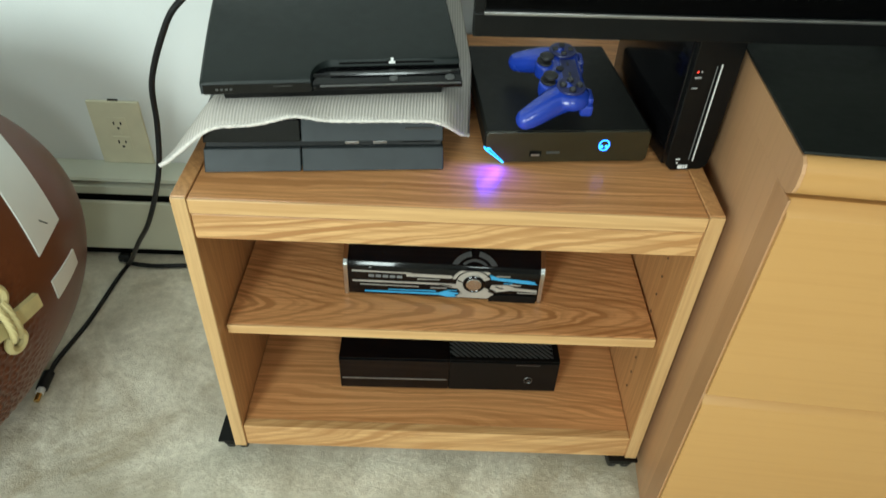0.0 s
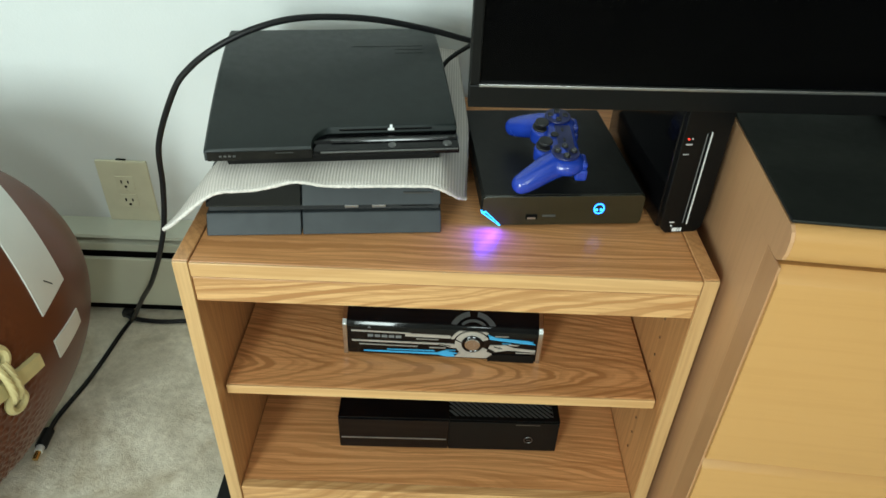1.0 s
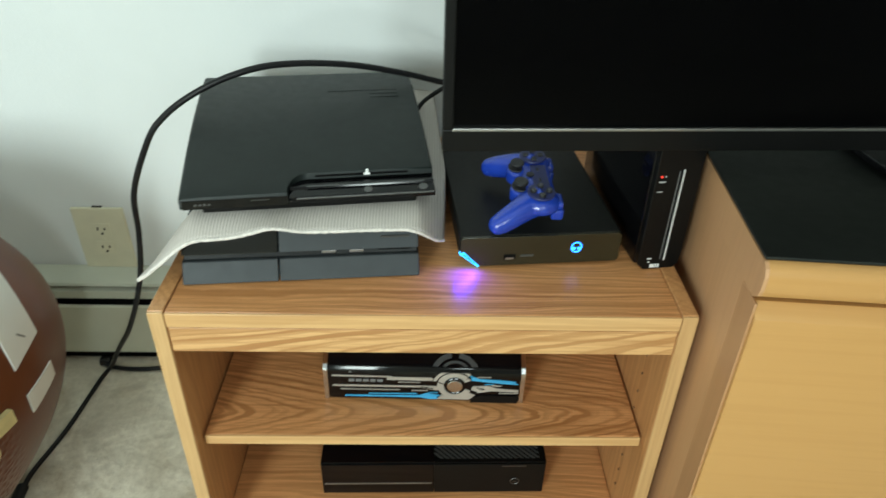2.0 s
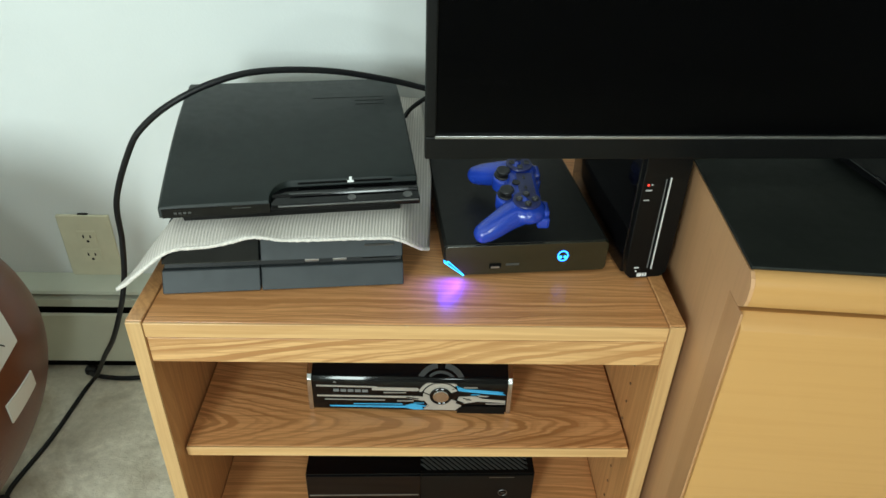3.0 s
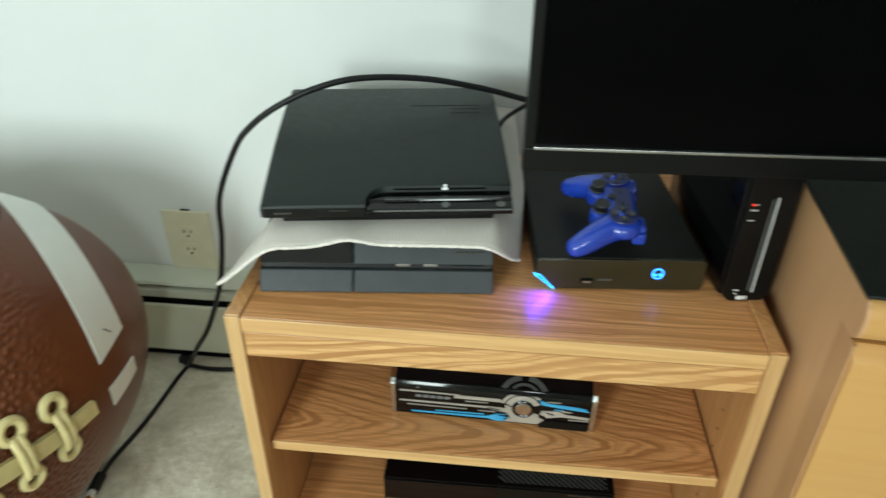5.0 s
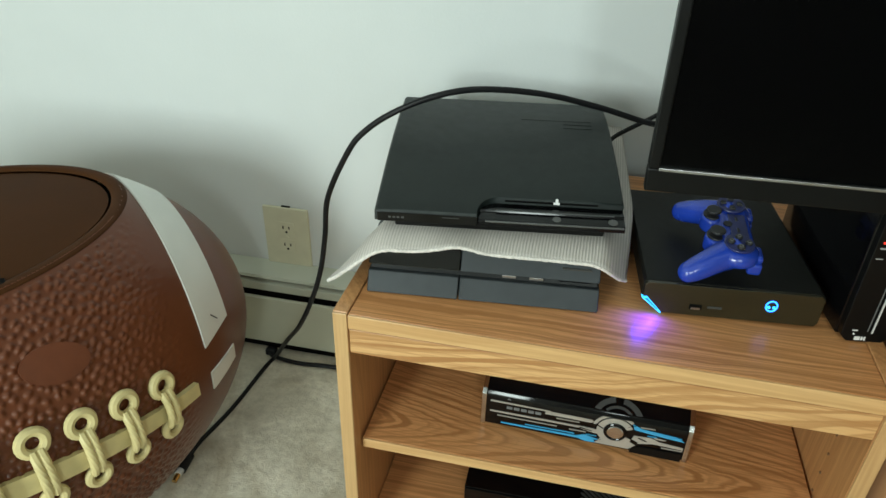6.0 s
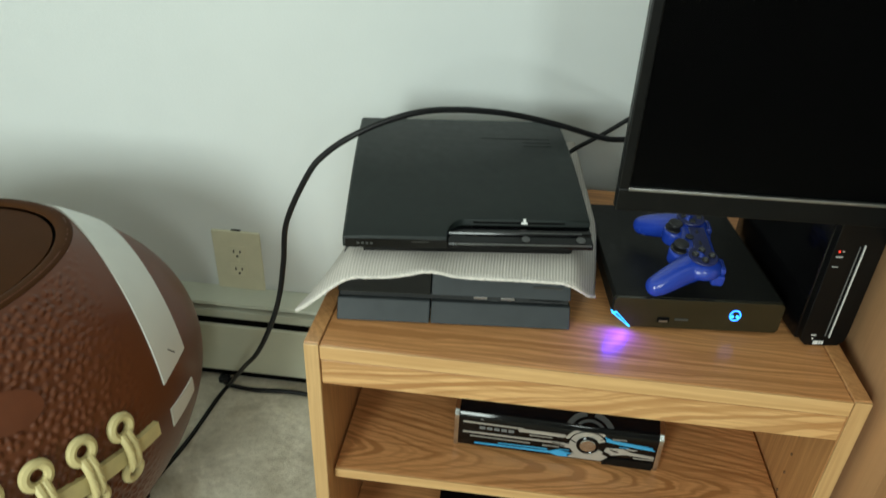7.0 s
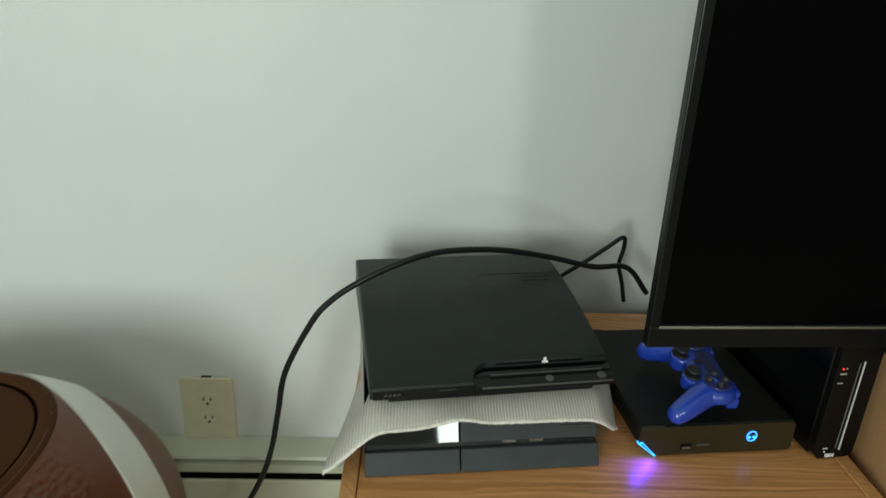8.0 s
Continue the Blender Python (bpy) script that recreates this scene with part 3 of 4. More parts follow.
# cloth between the two consoles
wave_x = [0.0, 0.10, 0.165, 0.30, 0.38, 0.44, 0.52, 0.60, 0.75, 0.90, 0.96, 1.0]
wave_z = [-0.060, -0.034, -0.0175, -0.0155, -0.007, 0.0, -0.0085, -0.0100, -0.0100, -0.0110, -0.030, -0.054]
wave_y = [-0.010, -0.004, 0.002, 0.002, -0.002, -0.003, -0.001, 0.0, 0.0, 0.0, 0.004, 0.008]


def soft_wave(u, values):
    """A wave through the given heights with its corners rounded off."""
    return sum(float(np.interp(u + 0.009 * k, wave_x, values)) for k in range(-4, 5)) / 9


def front_y(u):
    """Where the cloth's front edge hangs, just clear of the console under it."""
    return 0.0535 + 0.0312 * u + 0.024 * max(0.0, (u - 0.90) / 0.10) ** 2 - 0.004 * max(0.0, 1 - u / 0.12)


cloth = bmesh.new()
NU, NV = 110, 70
grid = []
for i in range(NU + 1):
    u = i / NU
    row = []
    for j in range(NV + 1):
        v = j / NV
        xl = -0.020 + 0.042 * min(1.0, v / 0.42) - 0.034 * v
        xr = 0.325 + 0.010 * min(1.0, v / 0.3) - 0.024 * v
        x = xl + (xr - xl) * u
        y = front_y(u) + 0.405 * v
        f = max(0.0, 1 - v / 0.13) ** 2
        edge = soft_wave(u, wave_z)
        left = max(0.0, (0.155 - u) / 0.155) ** 1.25
        right = max(0.0, (u - 0.905) / 0.095) ** 1.3
        side = -0.056 * left * (1 + 0.15 * math.sin(9 * v)) - 0.050 * right * max(0.22, 1 - v / 0.3)
        z = 0.5765 + (1 - f) * side + f * edge
        y += f * soft_wave(u, wave_y)
        z += 0.0012 * noise.noise(Vector((u * 9, v * 7, 2.0))) * (0.3 + f + left)
        row.append(cloth.verts.new((x, y, z)))
    grid.append(row)
for i in range(NU):
    for j in range(NV):
        cloth.faces.new((grid[i][j], grid[i + 1][j], grid[i + 1][j + 1], grid[i][j + 1]))
placemat = thing("cloth_placemat", pose(0, 0, 0), "cream ribbed cotton placemat draped between two consoles", "cloth")
weave = part("weave", cloth, cotton, placemat, smooth=True)
sol = weave.modifiers.new("thickness", "SOLIDIFY")
sol.thickness, sol.offset = 0.0028, 0
hem_line = [grid_p for grid_p in ((-0.020 + 0.345 * u, front_y(u) + soft_wave(u, wave_y), 0.5765 + soft_wave(u, wave_z)) for u in [k / 40 for k in range(41)])]
part("hem", tube(hem_line, 0.0025, 420, 8, radii=lambda f: 0.0022 + 0.00018 * math.sin(f * 560) + 0.0006 * noise.noise(Vector((f * 60, 1, 3)))), hem_mat, placemat, "pale stitched hem", smooth=True)

upper = thing("curved_console", pose(0.0300, 0.075, 0.5785, 0, 0, 8.2), "matte black slim game console lying on a cloth", "game console")
PW, PD = 0.288, 0.286
BX, BAY, BEND = 0.118, 0.031, 0.024


def shell_height(y):
    """The lid's long, low curve from the front lip to the back."""
    return 0.0265 + 0.0345 * math.sin(min(1.0, y / 0.262) * math.pi / 2) ** 0.92


def bay_depth(x):
    """How far the drive bay is cut into the front; its inner corner is a wide round bend."""
    if x <= BX:
        return 0.0
    f = min(1.0, (x - BX) / BEND)
    return BAY * math.sqrt(max(0.0, 1 - (1 - f) ** 2))


def slim_shell():
    stations = [0.0, 0.0025, 0.03, 0.07, BX - 0.0005] + [BX + BEND * (1 - math.cos(math.pi * k / 24)) for k in range(13)] + [0.17, 0.21, 0.25, PW - 0.0025, PW]
    bm = bmesh.new()
    rows = []
    for x in stations:
        cut = bay_depth(x)
        drop = 0.0022 if x in (0.0, PW) else 0.0
        run = [(cut + 0.0035 * (cut == 0), 0.0105), (cut, 0.0130), (cut, shell_height(cut) - 0.0022)]
        for k in range(19):
            y = cut + 0.0014 + (PD - 0.003 - cut) * (k / 18) ** 1.25
            run.append((y, shell_height(y) - drop - (0.0004 if k == 0 else 0)))
        run += [(PD, 0.0570), (PD, 0.0105)]
        rows.append([bm.verts.new((x, y, z)) for y, z in run])
    for p, q in zip(rows, rows[1:]):
        for k in range(len(p)):
            j = (k + 1) % len(p)
            bm.faces.new((p[k], q[k], q[j], p[j]))
    bm.faces.new(rows[0])
    bm.faces.new(rows[-1][::-1])
    return bm


part("top_shell", slim_shell(), shell_black, upper, smooth=True)
part("base", prism([(0.012, 0.0), (0.006, 0.0102), (PD - 0.006, 0.0102), (PD - 0.012, 0.0)], 0.022, PW - 0.022, 0.001), satin_black, upper)
part("front_strip", box(0.003, BX + 0.001, -0.0009, 0.002, 0.0118, 0.0232, 0.0005), gloss_black, upper, "glossy black front strip")
bay = part("drive_bay", prism([(0.0, 0.0125), (-0.0006, 0.0165), (0.0012, 0.0198), (0.0150, 0.0222), (0.0162, 0.0250), (BAY + 0.003, 0.0262), (BAY + 0.003, 0.0125)], BX + 0.002, PW - 0.0005, 0.0005), gloss_black, upper, "glossy black drive front")
part("disc_slot", box(BX + 0.032, PW - 0.030, BAY - 0.0010, BAY + 0.002, 0.0290, 0.0312), dark_gap, bay)
part("slot_lip", box(BX + 0.010, PW - 0.002, -0.0013, 0.0016, 0.0176, 0.0192, 0.0003), dull_steel, bay, "thin bright lip line")
part("ledge_line", box(BX + 0.022, PW - 0.012, 0.0150, 0.0166, 0.0246, 0.0254, 0.0002), logo_dim, bay)
for x, r in ((0.210, 0.0050), (PW - 0.014, 0.0055)):
    part("touch_button", cyl(r, 0.0014, pose(x, 0.0080, 0.0213, 10, 0, 0), seg=20, bevel=0.0004), dull_steel, bay, "small round metallic button")
part("logo_mark", box(-0.0036, 0.0036, -0.0022, 0.0004, 0, 0.0008), white_print, upper, "small white mark", m=pose(0.2100, BAY - 0.0010, 0.0312, 62, 0, 0))
part("logo_mark", box(-0.0014, 0.0018, 0.0004, 0.0044, 0, 0.0008), white_print, upper, m=pose(0.2100, BAY - 0.0010, 0.0312, 62, 0, 0))
for k in range(4):
    part("maker_bar", box(0.016 + 0.0050 * k, 0.0190 + 0.0050 * k, -0.0012, 0.0005, 0.0165, 0.0188), logo_dim, upper)
part("label_bar", box(0.078, 0.098, -0.0012, 0.0005, 0.0198, 0.0206), vent_black, upper)
for k in range(3):
    y = 0.196 + 0.011 * k
    part("emboss_line", box(0.170 if k == 2 else 0.226, 0.264, y, y + 0.0014, shell_height(y) - 0.001, shell_height(y) + 0.0004), satin_black, upper)

# ---- small computer ----
mini = thing("mini_computer", pose(0.3435, 0.0870, TOPZ, 0, 0, 5.2), "square black mini gaming computer with glowing blue lights", "computer")
MW, MD, MH = 0.198, 0.233, 0.0450


def mini_section(y, grow=0.0):
    """Outline of the case seen from the front; its left lower corner is cut off for a light."""
    return [(0.0235 - grow, 0.003), (MW - 0.003, 0.003), (MW, 0.008), (MW, MH - 0.004), (MW - 0.004, MH), (0.003, MH), (0.0, MH - 0.004), (0.0, 0.0225 + grow)]


def along_y(outline, y0, y1, r=0.0):
    bm = bmesh.new()
    a = [bm.verts.new((x, y0, z)) for x, z in outline]
    b = [bm.verts.new((x, y1, z)) for x, z in outline]
    bm.faces.new(a)
    bm.faces.new(b)
    for i in range(len(a)):
        j = (i + 1) % len(a)
        bm.faces.new((a[i], a[j], b[j], b[i]))
    bmesh.ops.recalc_face_normals(bm, faces=bm.faces)
    if r:
        bmesh.ops.bevel(bm, geom=bm.edges, offset=r, segments=2, profile=0.5, affect="EDGES")
    return bm


part("case", along_y(mini_section(0), 0.004, MD, 0.001), mini_top, mini)
face = part("front_panel", along_y([(x * 0.985 + 0.0015, z * 0.96 + 0.001) for x, z in mini_section(0)], 0.0, 0.0042, 0.0006), mini_front, mini, "black glossy front with the wood's reflection in its colour")
part("corner_light", along_y([(0.0232, 0.0036), (0.0242, 0.0048), (0.0052, 0.0252), (-0.0002, 0.0232)], -0.0012, 0.006), led_cyan, mini, "glowing cyan light strip")
part("light_core", along_y([(0.0192, 0.0084), (0.0196, 0.0090), (0.0058, 0.0232), (0.0032, 0.0226)], -0.0018, 0.0), led_deep, mini, "dimmer blue core")
part("foot", box(0.03, MW - 0.02, 0.02, MD - 0.02, 0.0, 0.0035), pad_black, mini)
part("usb_port", box(0.054, 0.068, -0.0008, 0.003, 0.0125, 0.0195, 0.0005), dark_gap, face)
part("port_tongue", box(0.056, 0.066, -0.0012, 0.002, 0.0130, 0.0155), steel, face)
part("usb_port", box(0.074, 0.090, -0.0006, 0.003, 0.0155, 0.0185, 0.0004), vent_black, face)
hd = bmesh.new()
merge(hd, torus(0.0060, 0.0008, pose(0.142, -0.0006, 0.0265, 90, 0, 0), seg=24, ring=6, squash=1.12))
part("power_ring", hd, led_blue, face, "glowing blue ring light")
for dx in (-0.0028, 0.0028):
    part("power_spot", cyl(0.0017, 0.0012, pose(0.142 + dx, -0.0006, 0.0250, 90, 0, 0), seg=12), led_cyan, face)
led = bpy.data.lights.new("corner_glow", "AREA")
led.shape, led.size, led.size_y, led.energy, led.color = "RECTANGLE", 0.026, 0.008, 0.075, (0.06, 0.015, 1.0)
new("corner_glow", led).matrix_world = mini.matrix_world @ look((0.0085, -0.0050, 0.0165), (0.003, -0.030, 0.0)) @ pose(0, 0, 0, 0, 0, 40)

# ---- upright console ----
slim = thing("upright_console", pose(0.5575, 0.0955, TOPZ, 0, 0.2, 7.0), "glossy black small upright game console with red light", "game console")
SW, SD, SH = 0.0550, 0.215, 0.168
part("body", box(0, SW, 0.004, SD, 0.003, SH, 0.003, 3), gloss_black, slim, smooth=True)
sf = part("front_panel", along_y([(0.009, 0.001), (SW - 0.009, 0.001), (SW - 0.002, 0.008), (SW - 0.0008, 0.02), (SW - 0.0008, SH - 0.003), (0.0008, SH - 0.003), (0.0008, 0.02), (0.002, 0.008)], -0.006, 0.0045, 0.0012), satin_black, slim, "satin black front")
part("disc_slot", box(0.0285, 0.0315, -0.0068, -0.003, 0.016, 0.134, 0.0004), dark_gap, sf)
part("slot_edge", box(0.0318, 0.0332, -0.0078, -0.003, 0.014, 0.136, 0.0004), silver_glint, sf, "silver slot edge with its glint in the colour")
part("slot_edge", box(0.0272, 0.0280, -0.0070, -0.003, 0.016, 0.134), grey_print, sf)
part("power_light", cyl(0.0011, 0.002, pose(0.0075, -0.0062, 0.1275, 90, 0, 0), seg=12), led_red, sf, "small red light")
part("power_light", cyl(0.0010, 0.002, pose(0.0118, -0.0062, 0.1278, 90, 0, 0), seg=12), pale_print, sf)
part("power_button", box(0.0055, 0.0130, -0.0072, -0.003, 0.1200, 0.1218, 0.0004), pale_print, sf)
part("reset_button", box(0.0050, 0.0120, -0.0070, -0.003, 0.1078, 0.1090, 0.0003), pale_print, sf)
part("eject_mark", box(0.0115, 0.0170, -0.0070, -0.003, 0.0160, 0.0172), white_print, sf)
part("eject_mark", cyl(0.001, 0.002, pose(0.0142, -0.0062, 0.0118, 90, 0, 0), seg=10), white_print, sf)
for k, (x, w) in enumerate(((0.0165, 0.0056), (0.0232, 0.0018), (0.0262, 0.0018))):
    part("maker_mark", box(x, x + w, -0.0072, -0.003, 0.0040, 0.0085), white_print, sf)

# ---- patterned console on the shelf ----
deco = thing("patterned_console", pose(0.1685, 0.0835, 0.2863, 0, 0, -1.3), "glossy black game console with silver and blue graphics", "game console")
XW, XD, XH = 0.270, 0.262, 0.075
part("body", prism([(0.003, 0.003), (0.0, 0.006), (0.0, 0.056), (0.003, 0.062), (0.022, XH), (XD, XH), (XD, 0.003)], 0.006, XW - 0.006, 0.0012), gloss_black, deco, smooth=True)
for x in (0.0, XW - 0.0065):
    part("side_rim", prism([(0.002, 0.001), (-0.001, 0.004), (-0.001, 0.058), (0.004, 0.064), (0.024, XH + 0.0005), (0.06, XH + 0.0005), (0.06, 0.001)], x, x + 0.0065, 0.001), chrome, deco, "chrome side edge")
for x in (0.03, XW - 0.03):
    part("foot", box(x - 0.01, x + 0.01, 0.03, 0.23, 0.0, 0.0035), pad_black, deco)


def front_shape(name, outline, material, depth=0.0008, label=""):
    return part(name, along_y(outline, -depth, 0.002), material, deco, label)


def bar(x0, x1, z0, z1, cut=0.0):
    return [(x0, z0), (x1 - cut, z0), (x1, z0 + (z1 - z0) * 0.5), (x1 - cut, z1), (x0, z1)]


RX, RZ = 0.176, 0.034
front_shape("silver_bar", bar(0.085, 0.148, 0.0415, 0.0470, 0.003), silver)
front_shape("silver_bar", [(0.012, 0.0462), (0.084, 0.0462), (0.092, 0.0470), (0.092, 0.0482), (0.012, 0.0488)], silver)
front_shape("silver_bar", [(0.012, 0.0282), (0.130, 0.0290), (0.150, 0.0245), (0.168, 0.0250), (0.168, 0.0300), (0.142, 0.0322), (0.012, 0.0308)], silver)
front_shape("blue_bar", [(0.028, 0.0100), (0.130, 0.0105), (0.140, 0.0075), (0.156, 0.0080), (0.150, 0.0125), (0.156, 0.0150), (0.138, 0.0185), (0.128, 0.0140), (0.028, 0.0122)], sky_blue)
front_shape("blue_bar", [(0.060, 0.0150), (0.126, 0.0162), (0.124, 0.0180), (0.060, 0.0165)], sky_blue)
front_shape("blue_bar", [(0.196, 0.0525), (0.208, 0.0470), (0.252, 0.0440), (0.262, 0.0375), (0.240, 0.0390), (0.215, 0.0415), (0.199, 0.0435)], sky_blue)
front_shape("silver_bar", [(0.200, 0.0330), (0.222, 0.0345), (0.232, 0.0300), (0.262, 0.0275), (0.262, 0.0235), (0.226, 0.0250), (0.206, 0.0205), (0.198, 0.0260)], silver)
front_shape("silver_bar", [(0.224, 0.0365), (0.240, 0.0350), (0.236, 0.0335), (0.226, 0.0340)], silver)
front_shape("silver_bar", [(0.152, 0.0080), (0.196, 0.0080), (0.204, 0.0165), (0.190, 0.0240), (0.164, 0.0240)], silver)
for a0, a1, rr, rw in ((25, 335, 0.0225, 0.0095), (45, 165, 0.0285, 0.004)):
    arc = []
    for k in range(25):
        a = radians(a0 + (a1 - a0) * k / 24)
        arc.append((RX + rr * math.cos(a) * 1.05, RZ + rr * math.sin(a)))
    for k in range(24, -1, -1):
        a = radians(a0 + (a1 - a0) * k / 24)
        arc.append((RX + (rr - rw) * math.cos(a) * 1.05, RZ + (rr - rw) * math.sin(a)))
    front_shape("silver_arc", [(x, min(z, 0.0565)) for x, z in arc], silver, 0.0010)
for x0, z0, x1, z1 in ((0.150, 0.0410, 0.160, 0.0355), (0.196, 0.0260, 0.206, 0.0215), (0.160, 0.0160, 0.152, 0.0100), (0.190, 0.0455, 0.199, 0.0500), (0.205, 0.0305, 0.216, 0.0270), (0.130, 0.0300, 0.146, 0.0272)):
    front_shape("seam_line", [(x0, z0), (x1, z1), (x1 + 0.0012, z1 + 0.0010), (x0 + 0.0012, z0 + 0.0010)], gloss_black, 0.0014)
for x0, z0, l, mt in ((0.140, 0.0190, 0.014, sky_blue), (0.144, 0.0130, 0.012, sky_blue), (0.118, 0.0225, 0.022, silver), (0.206, 0.0490, 0.018, silver), (0.228, 0.0415, 0.030, sky_blue), (0.216, 0.0365, 0.012, sky_blue), (0.100, 0.0372, 0.030, silver), (0.022, 0.0228, 0.080, silver), (0.236, 0.0205, 0.026, silver)):
    front_shape("trace_line", [(x0, z0), (x0 + l, z0 + 0.0006), (x0 + l, z0 + 0.0016), (x0, z0 + 0.0012)], mt, 0.0012)
slope_y, slope_z = 0.019 / 0.02302, 0.013 / 0.02302
on_slope = Matrix(((1, 0, 0, RX), (0, slope_y, -slope_z, 0.003), (0, slope_z, slope_y, 0.062), (0, 0, 0, 1)))
for r0, r1, a0, a1 in ((0.0335, 0.0265, 26, 80), (0.0335, 0.0265, 100, 154), (0.0225, 0.0190, 40, 140)):
    fan = [(r * math.cos(radians(a)), min(0.0215, max(0.0015, r * math.sin(radians(a)) - 0.0125))) for r, seq in ((r0, range(a0, a1 + 1, 6)), (r1, range(a1, a0 - 1, -6))) for a in seq]
    arc_bm = plate(fan, -0.0010, 0.0012)
    arc_bm.transform(on_slope)
    part("top_arc", arc_bm, logo_dim, deco, "dim grey printed arc")
part("power_ring", torus(0.0128, 0.0022, pose(RX, -0.0012, RZ, 90, 0, 0)), gloss_black, deco)
part("power_button", cyl(0.0108, 0.004, pose(RX, -0.0012, RZ, 90, 0, 0), seg=32, bevel=0.0012), chrome, deco, "round chrome power button")
front_shape("port_door", [(0.198, 0.0035), (0.262, 0.0035), (0.262, 0.0165), (0.212, 0.0165), (0.200, 0.0130)], satin_black, 0.0014, "black port door")
for k in range(5):
    front_shape("maker_bar", [(0.034 + 0.0095 * k, 0.0375), (0.0415 + 0.0095 * k, 0.0375), (0.0415 + 0.0095 * k, 0.0420), (0.034 + 0.0095 * k, 0.0420)], grey_print)
front_shape("eject_mark", [(0.034, 0.0535), (0.039, 0.0535), (0.0365, 0.0565)], grey_print)
for x, w, l in ((0.150, 0.004, 0.05), (0.186, 0.006, 0.06), (0.214, 0.003, 0.05), (0.226, 0.003, 0.06), (0.238, 0.003, 0.05)):
    part("top_streak", plate([(x, 0.03), (x + w, 0.03), (x + w - 0.02, 0.03 + l), (x - 0.02, 0.03 + l)], XH - 0.001, XH + 0.0006), grey_print, deco, "faint grey streak")

# ---- wide console on the bottom board ----
wide = thing("wide_console", pose(0.1525, 0.078, 0.0903, 0, 0, 0.8), "large black game console with slatted vent top", "game console")
OW, OD, OH = 0.333, 0.274, 0.072
part("body", box(0, OW, 0.001, OD, 0.006, OH - 0.002, 0.0012), satin_black, wide)
part("gloss_top", box(0.0005, OW * 0.5, 0.0, OD, OH - 0.0019, OH, 0.0006), gloss_black, wide, "glossy black half of the top")
part("vent_tray", box(OW * 0.5 + 0.0005, OW - 0.0005, 0.0, OD, OH - 0.0019, OH - 0.0012), dark_gap, wide, "dark tray under the slats")
for q4 in ((OW * 0.5 + 0.0008, OW - 0.0005, 0.0, 0.006), (OW - 0.010, OW - 0.0005, 0.006, OD)):
    part("vent_border", box(*q4, OH - 0.0012, OH + 0.0002), satin_black, wide)
V0, V1 = OW * 0.5 + 0.002, OW - 0.011
for k in range(37):
    c = V0 - 0.148 + k * 0.0085
    lo_y, hi_y = 0.007, 0.157
    # each slat runs aslant; clip it to the tray's sides
    a, b = Vector((c + 0.150, lo_y)), Vector((c, hi_y))
    t0, t1 = 0.0, 1.0
    d = b - a
    for lim, s in ((V0, -1), (V1, 1)):
        ta = (lim - a.x) / d.x
        if s < 0:
            t1 = min(t1, ta)
        else:
            t0 = max(t0, ta)
    if t1 - t0 < 0.03:
        continue
    p, q2 = a + d * t0, a + d * t1
    part("slat", plate([(p.x - 0.0022, p.y), (p.x + 0.0022, p.y), (q2.x + 0.0022, q2.y), (q2.x - 0.0022, q2.y)], OH - 0.0012, OH + 0.0003), vent_black, wide)
part("front_left", box(0.001, OW * 0.5 - 0.0004, -0.0022, 0.0012, 0.006, OH - 0.003, 0.0006), gloss_black, wide)
part("front_right", box(OW * 0.5 + 0.0004, OW - 0.001, -0.0022, 0.0012, 0.006, OH - 0.003, 0.0006), satin_black, wide)
part("disc_slot", box(0.004, OW * 0.5 - 0.003, -0.0030, 0.0, 0.0270, 0.0290, 0.0004), steel, wide, "bright disc slot line")
part("top_lip", box(OW * 0.5 + 0.1, OW - 0.03, -0.0026, 0.0, OH - 0.0075, OH - 0.0060), dull_steel, wide)
part("power_mark", torus(0.0062, 0.0008, pose(0.288, -0.0024, 0.031, 90, 0, 0)), dull_steel, wide)
part("power_mark", box(0.285, 0.291, -0.0030, -0.001, 0.0302, 0.0318), dull_steel, wide)
for x in (0.03, OW - 0.03):
    part("foot", box(x - 0.012, x + 0.012, 0.02, OD - 0.02, 0.0, 0.0065, 0.001), pad_black, wide)

# ---- blue gamepad on the small computer ----
pad = thing("gamepad", pose(0.4350, 0.1620, TOPZ + MH + 0.0055, 0, 0, -89) @ pose(0, 0, 0, 0, 5, 0) @ Matrix.Diagonal((0.95, 0.88, 0.94, 1)), "deep blue wireless gamepad lying on the black computer", "game controller")
gp = bmesh.new()


def blob(c, r, m=None):
    b = bmesh.new()
    bmesh.ops.create_uvsphere(b, u_segments=24, v_segments=16, radius=1)
    b.transform(Matrix.Translation(c) @ (m or Matrix()) @ Matrix.Diagonal((*r, 1)))
    merge(gp, b)


for s in (-1, 1):
    merge(gp, tube([(s * 0.038, 0.004, 0.031), (s * 0.048, -0.016, 0.028), (s * 0.0590, -0.038, 0.0200), (s * 0.0655, -0.052, 0.0145)], 0.015, 30, 18, radii=lambda f: 0.0195 - 0.0055 * f))
    blob((s * 0.0662, -0.054, 0.0140), (0.0130, 0.0135, 0.0130))
    blob((s * 0.0425, 0.005, 0.0325), (0.0240, 0.026, 0.0150))
    merge(gp, cyl(0.0155, 0.020, pose(s * 0.0225, -0.0205, 0.0310), bevel=0.003))
merge(gp, box(-0.050, 0.050, -0.022, 0.026, 0.0185, 0.0440, 0.0090, 4))
shell = part("shell", gp, blue_shell, pad, smooth=True)
rm = shell.modifiers.new("weld", "REMESH")
rm.mode, rm.voxel_size, rm.use_smooth_shade = "VOXEL", 0.0016, True
smo = shell.modifiers.new("soften", "SMOOTH")
smo.factor, smo.iterations = 0.5, 9
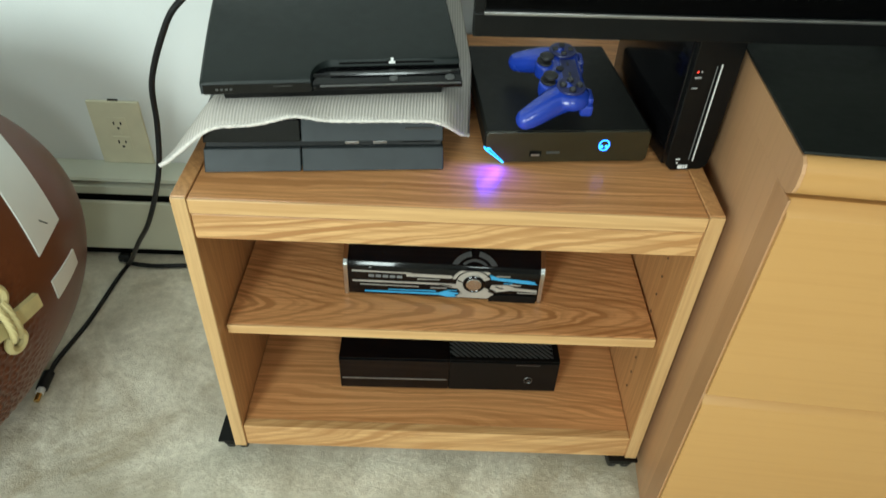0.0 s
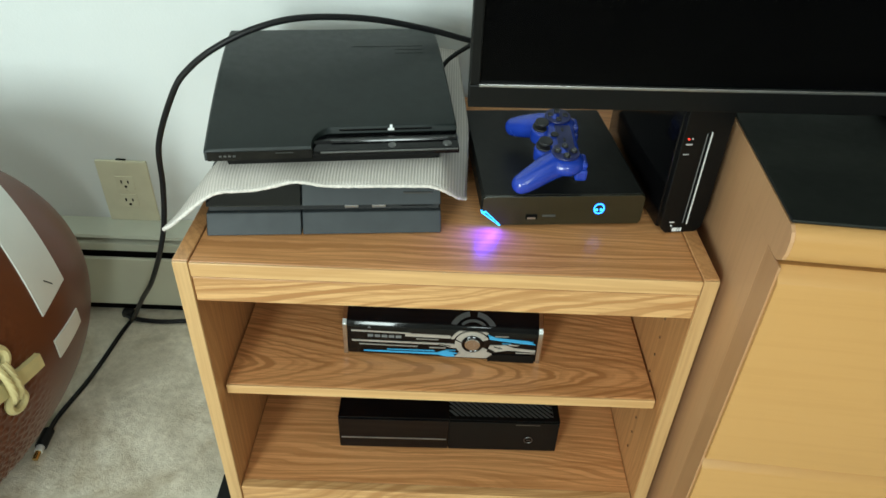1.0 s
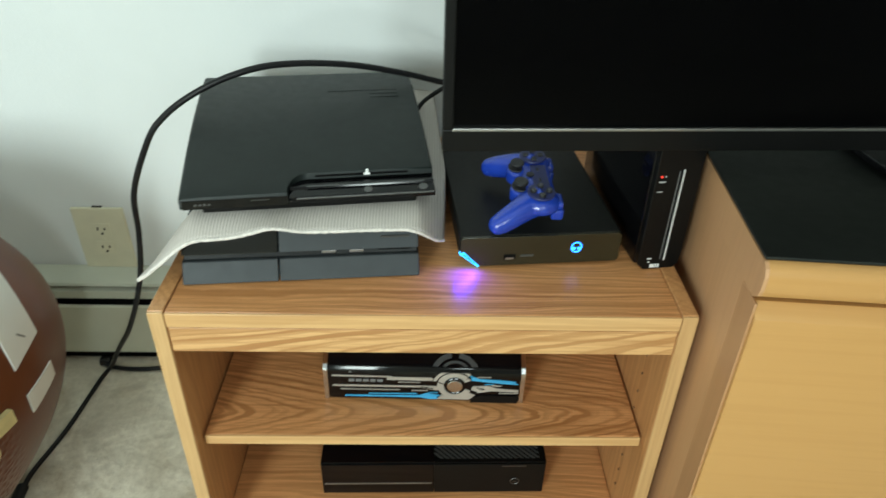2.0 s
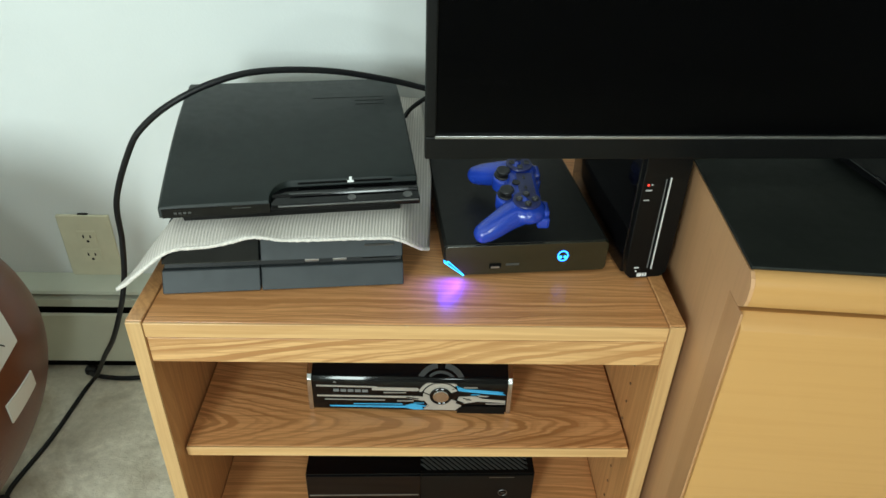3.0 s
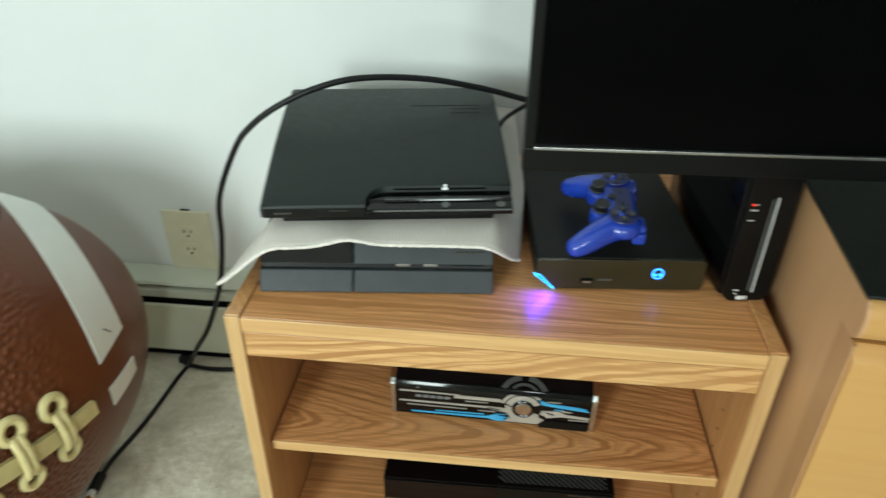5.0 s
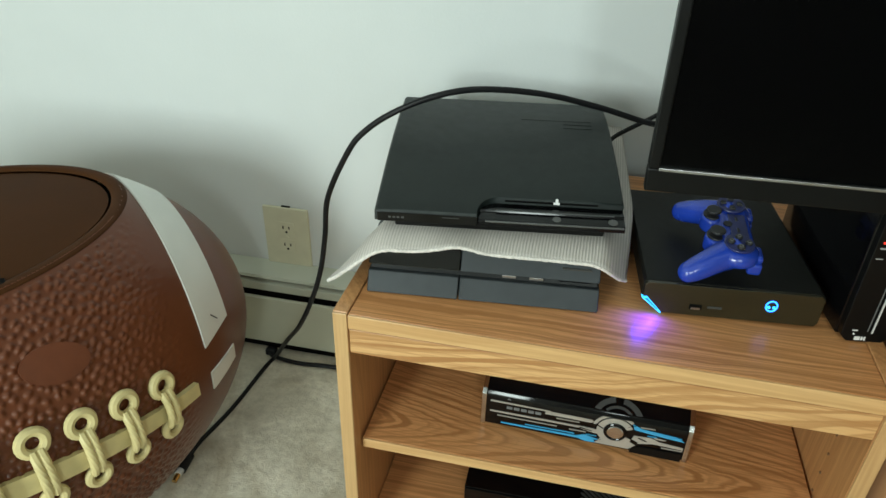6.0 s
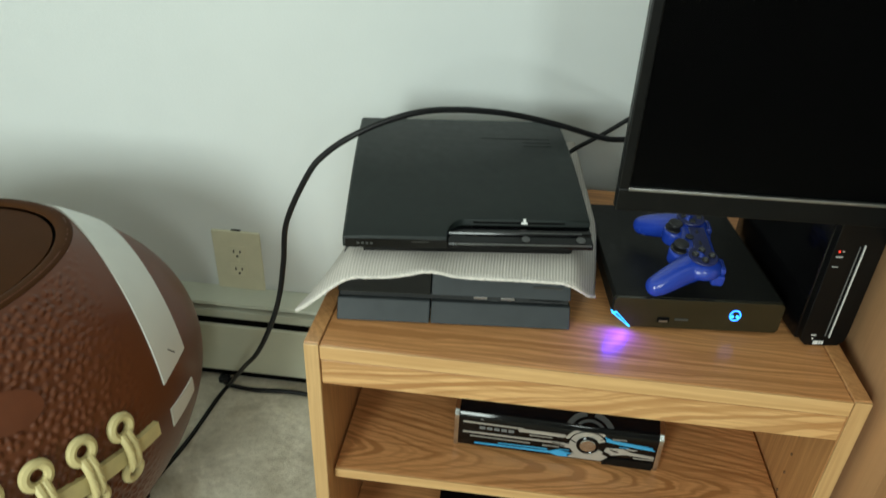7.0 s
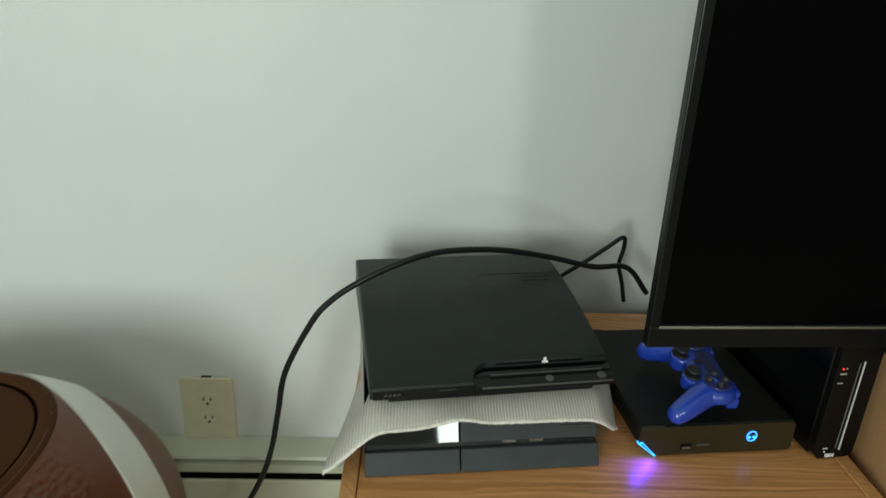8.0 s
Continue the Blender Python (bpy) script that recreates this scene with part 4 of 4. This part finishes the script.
for s in (-1, 1):
    part("stick_well", cyl(0.0125, 0.003, pose(s * 0.0225, -0.0215, 0.0420), seg=24, bevel=0.0008), pad_black, pad)
    st = part("thumbstick", cyl(0.0040, 0.012, pose(s * 0.0225, -0.0215, 0.0440), seg=16), pad_black, pad, "black rubber thumbstick")
    part("stick_cap", cyl(0.0098, 0.0036, pose(s * 0.0225, -0.0215, 0.0488), seg=24, bevel=0.0014), pad_black, st)
    part("shoulder_button", box(s * 0.0425 - 0.013, s * 0.0425 + 0.013, 0.020, 0.0335, 0.0285, 0.0385, 0.004), blue_shell, pad)
    part("trigger", box(s * 0.0425 - 0.0115, s * 0.0425 + 0.0115, 0.018, 0.0355, 0.0105, 0.0270, 0.004), blue_shell, pad)
    part("round_face", cyl(0.0185, 0.003, pose(s * 0.0425, 0.003, 0.0465), seg=32, bevel=0.001), pad_navy, pad)
for dx, dy in ((0, 0.0105), (0, -0.0105), (0.0105, 0), (-0.0105, 0)):
    b = part("face_button", cyl(0.0046, 0.004, pose(0.0425 + dx, 0.003 + dy, 0.0490), seg=16, bevel=0.001), pad_black, pad, "small dark round button")
    part("button_mark", torus(0.0022, 0.0004, pose(0.0425 + dx, 0.003 + dy, 0.0511), seg=12, ring=5), grey_print, b)
    part("direction_key", box(-0.0425 + dx - 0.0036, -0.0425 + dx + 0.0036, 0.003 + dy - 0.0036, 0.003 + dy + 0.0036, 0.047, 0.0505, 0.001), pad_black, pad)
part("centre_panel", box(-0.024, 0.024, -0.004, 0.018, 0.0428, 0.0450, 0.001), pad_navy, pad)
for dx in (-0.012, 0.012):
    part("menu_button", box(dx - 0.004, dx + 0.004, 0.004, 0.0075, 0.0440, 0.0462, 0.0008), pad_black, pad)
part("home_button", cyl(0.0055, 0.002, pose(0, -0.006, 0.0452), seg=20, bevel=0.0006), pad_black, pad)

# ---- wall outlet ----
outlet = thing("wall_outlet", pose(-0.298, WALL_Y, 0.271), "ivory wall plate with a double power outlet", "outlet")
part("cover_plate", box(-0.0475, 0.0475, -0.0065, -0.0002, -0.0655, 0.0655, 0.0024, 3), plate_mat, outlet)
for z in (0.0195, -0.0195):
    rc = part("receptacle", box(-0.0165, 0.0165, -0.0078, -0.0060, z - 0.0140, z + 0.0140, 0.0008), plate_mat, outlet)
    for x, h in ((-0.0063, 0.0042), (0.0063, 0.0034)):
        part("slot", box(x - 0.0012, x + 0.0012, -0.0084, -0.0070, z + 0.0025 - h * 0.8, z + 0.0025 + h * 0.8), dark_gap, rc)
    part("ground_hole", cyl(0.0025, 0.0014, pose(0, -0.0077, z - 0.0075, 90, 0, 0), seg=12), dark_gap, rc)
part("screw", cyl(0.0030, 0.0016, pose(0, -0.0070, 0, 90, 0, 0), seg=12), plate_mat, outlet)
part("pull_tab", box(-0.008, 0.010, -0.004, -0.0003, 0.0657, 0.0675), dark_gap, outlet, "dark sliver above the plate")

# ---- cables ----
hdmi = thing("video_cable", pose(0, 0, 0), "long black video cable looping over the console", "cable")
part("cord", tube([(0.44, 0.4, 0.575), (0.4, 0.39, 0.622), (0.342, 0.37, 0.631), (0.268, 0.345, 0.656), (0.191, 0.31, 0.679), (0.112, 0.275, 0.689), (0.057, 0.25, 0.682), (0.006, 0.24, 0.659), (-0.034, 0.24, 0.629), (-0.06, 0.24, 0.596), (-0.099, 0.25, 0.515), (-0.117, 0.27, 0.435), (-0.131, 0.275, 0.367), (-0.152, 0.28, 0.304), (-0.193, 0.305, 0.219), (-0.249, 0.36, 0.131), (-0.322, 0.435, 0.012), (-0.333, 0.4, 0.0045), (-0.343, 0.28, 0.0045), (-0.36, 0.186, 0.0045), (-0.359, 0.15, 0.006)], 0.0042, 240, 10), cable_mat, hdmi, smooth=True)
plug = part("plug", tube([(-0.3595, 0.152, 0.0085), (-0.3580, 0.135, 0.0085), (-0.3565, 0.118, 0.0085)], 0.0094, 12, 12), cable_mat, hdmi, "black moulded plug", smooth=True)
part("shell_ring", tube([(-0.3565, 0.1182, 0.0085), (-0.3558, 0.108, 0.0085)], 0.0066, 4, 12), white_print, plug, "white collar")
part("contact", tube([(-0.3558, 0.1082, 0.0085), (-0.3550, 0.094, 0.0070)], 0.0048, 4, 12), gold, plug, "brass plug tip")
thin = thing("power_cord", pose(0, 0, 0), "black power cord behind the slim console", "cable")
part("cord", tube([(0.285, 0.40, 0.575), (0.301, 0.415, 0.590), (0.346, 0.42, 0.620), (0.375, 0.42, 0.643), (0.398, 0.42, 0.660), (0.401, 0.422, 0.640), (0.398, 0.425, 0.612), (0.408, 0.43, 0.580), (0.416, 0.43, 0.545)], 0.0034, 90, 8), cable_mat, thin, smooth=True)
flat = thing("thin_lead", pose(0, 0, 0), "thin black lead lying on the cart top", "cable")
part("cord", tube([(0.30, 0.36, 0.5085), (0.345, 0.385, 0.512), (0.385, 0.375, 0.516), (0.43, 0.345, 0.5085), (0.47, 0.36, 0.5085)], 0.0026, 50, 8), cable_mat, flat, smooth=True)
floor_cord = thing("floor_cord", pose(0, 0, 0), "black cord lying along the foot of the heater", "cable")
part("cord", tube([(-0.345, 0.452, 0.010), (-0.325, 0.440, 0.007), (-0.27, 0.434, 0.006), (-0.19, 0.440, 0.006), (-0.08, 0.432, 0.006), (0.05, 0.445, 0.006)], 0.0046, 60, 8), cable_mat, floor_cord, smooth=True)
part("plug", box(-0.350, -0.326, 0.444, 0.460, 0.002, 0.018, 0.004), cable_mat, floor_cord)
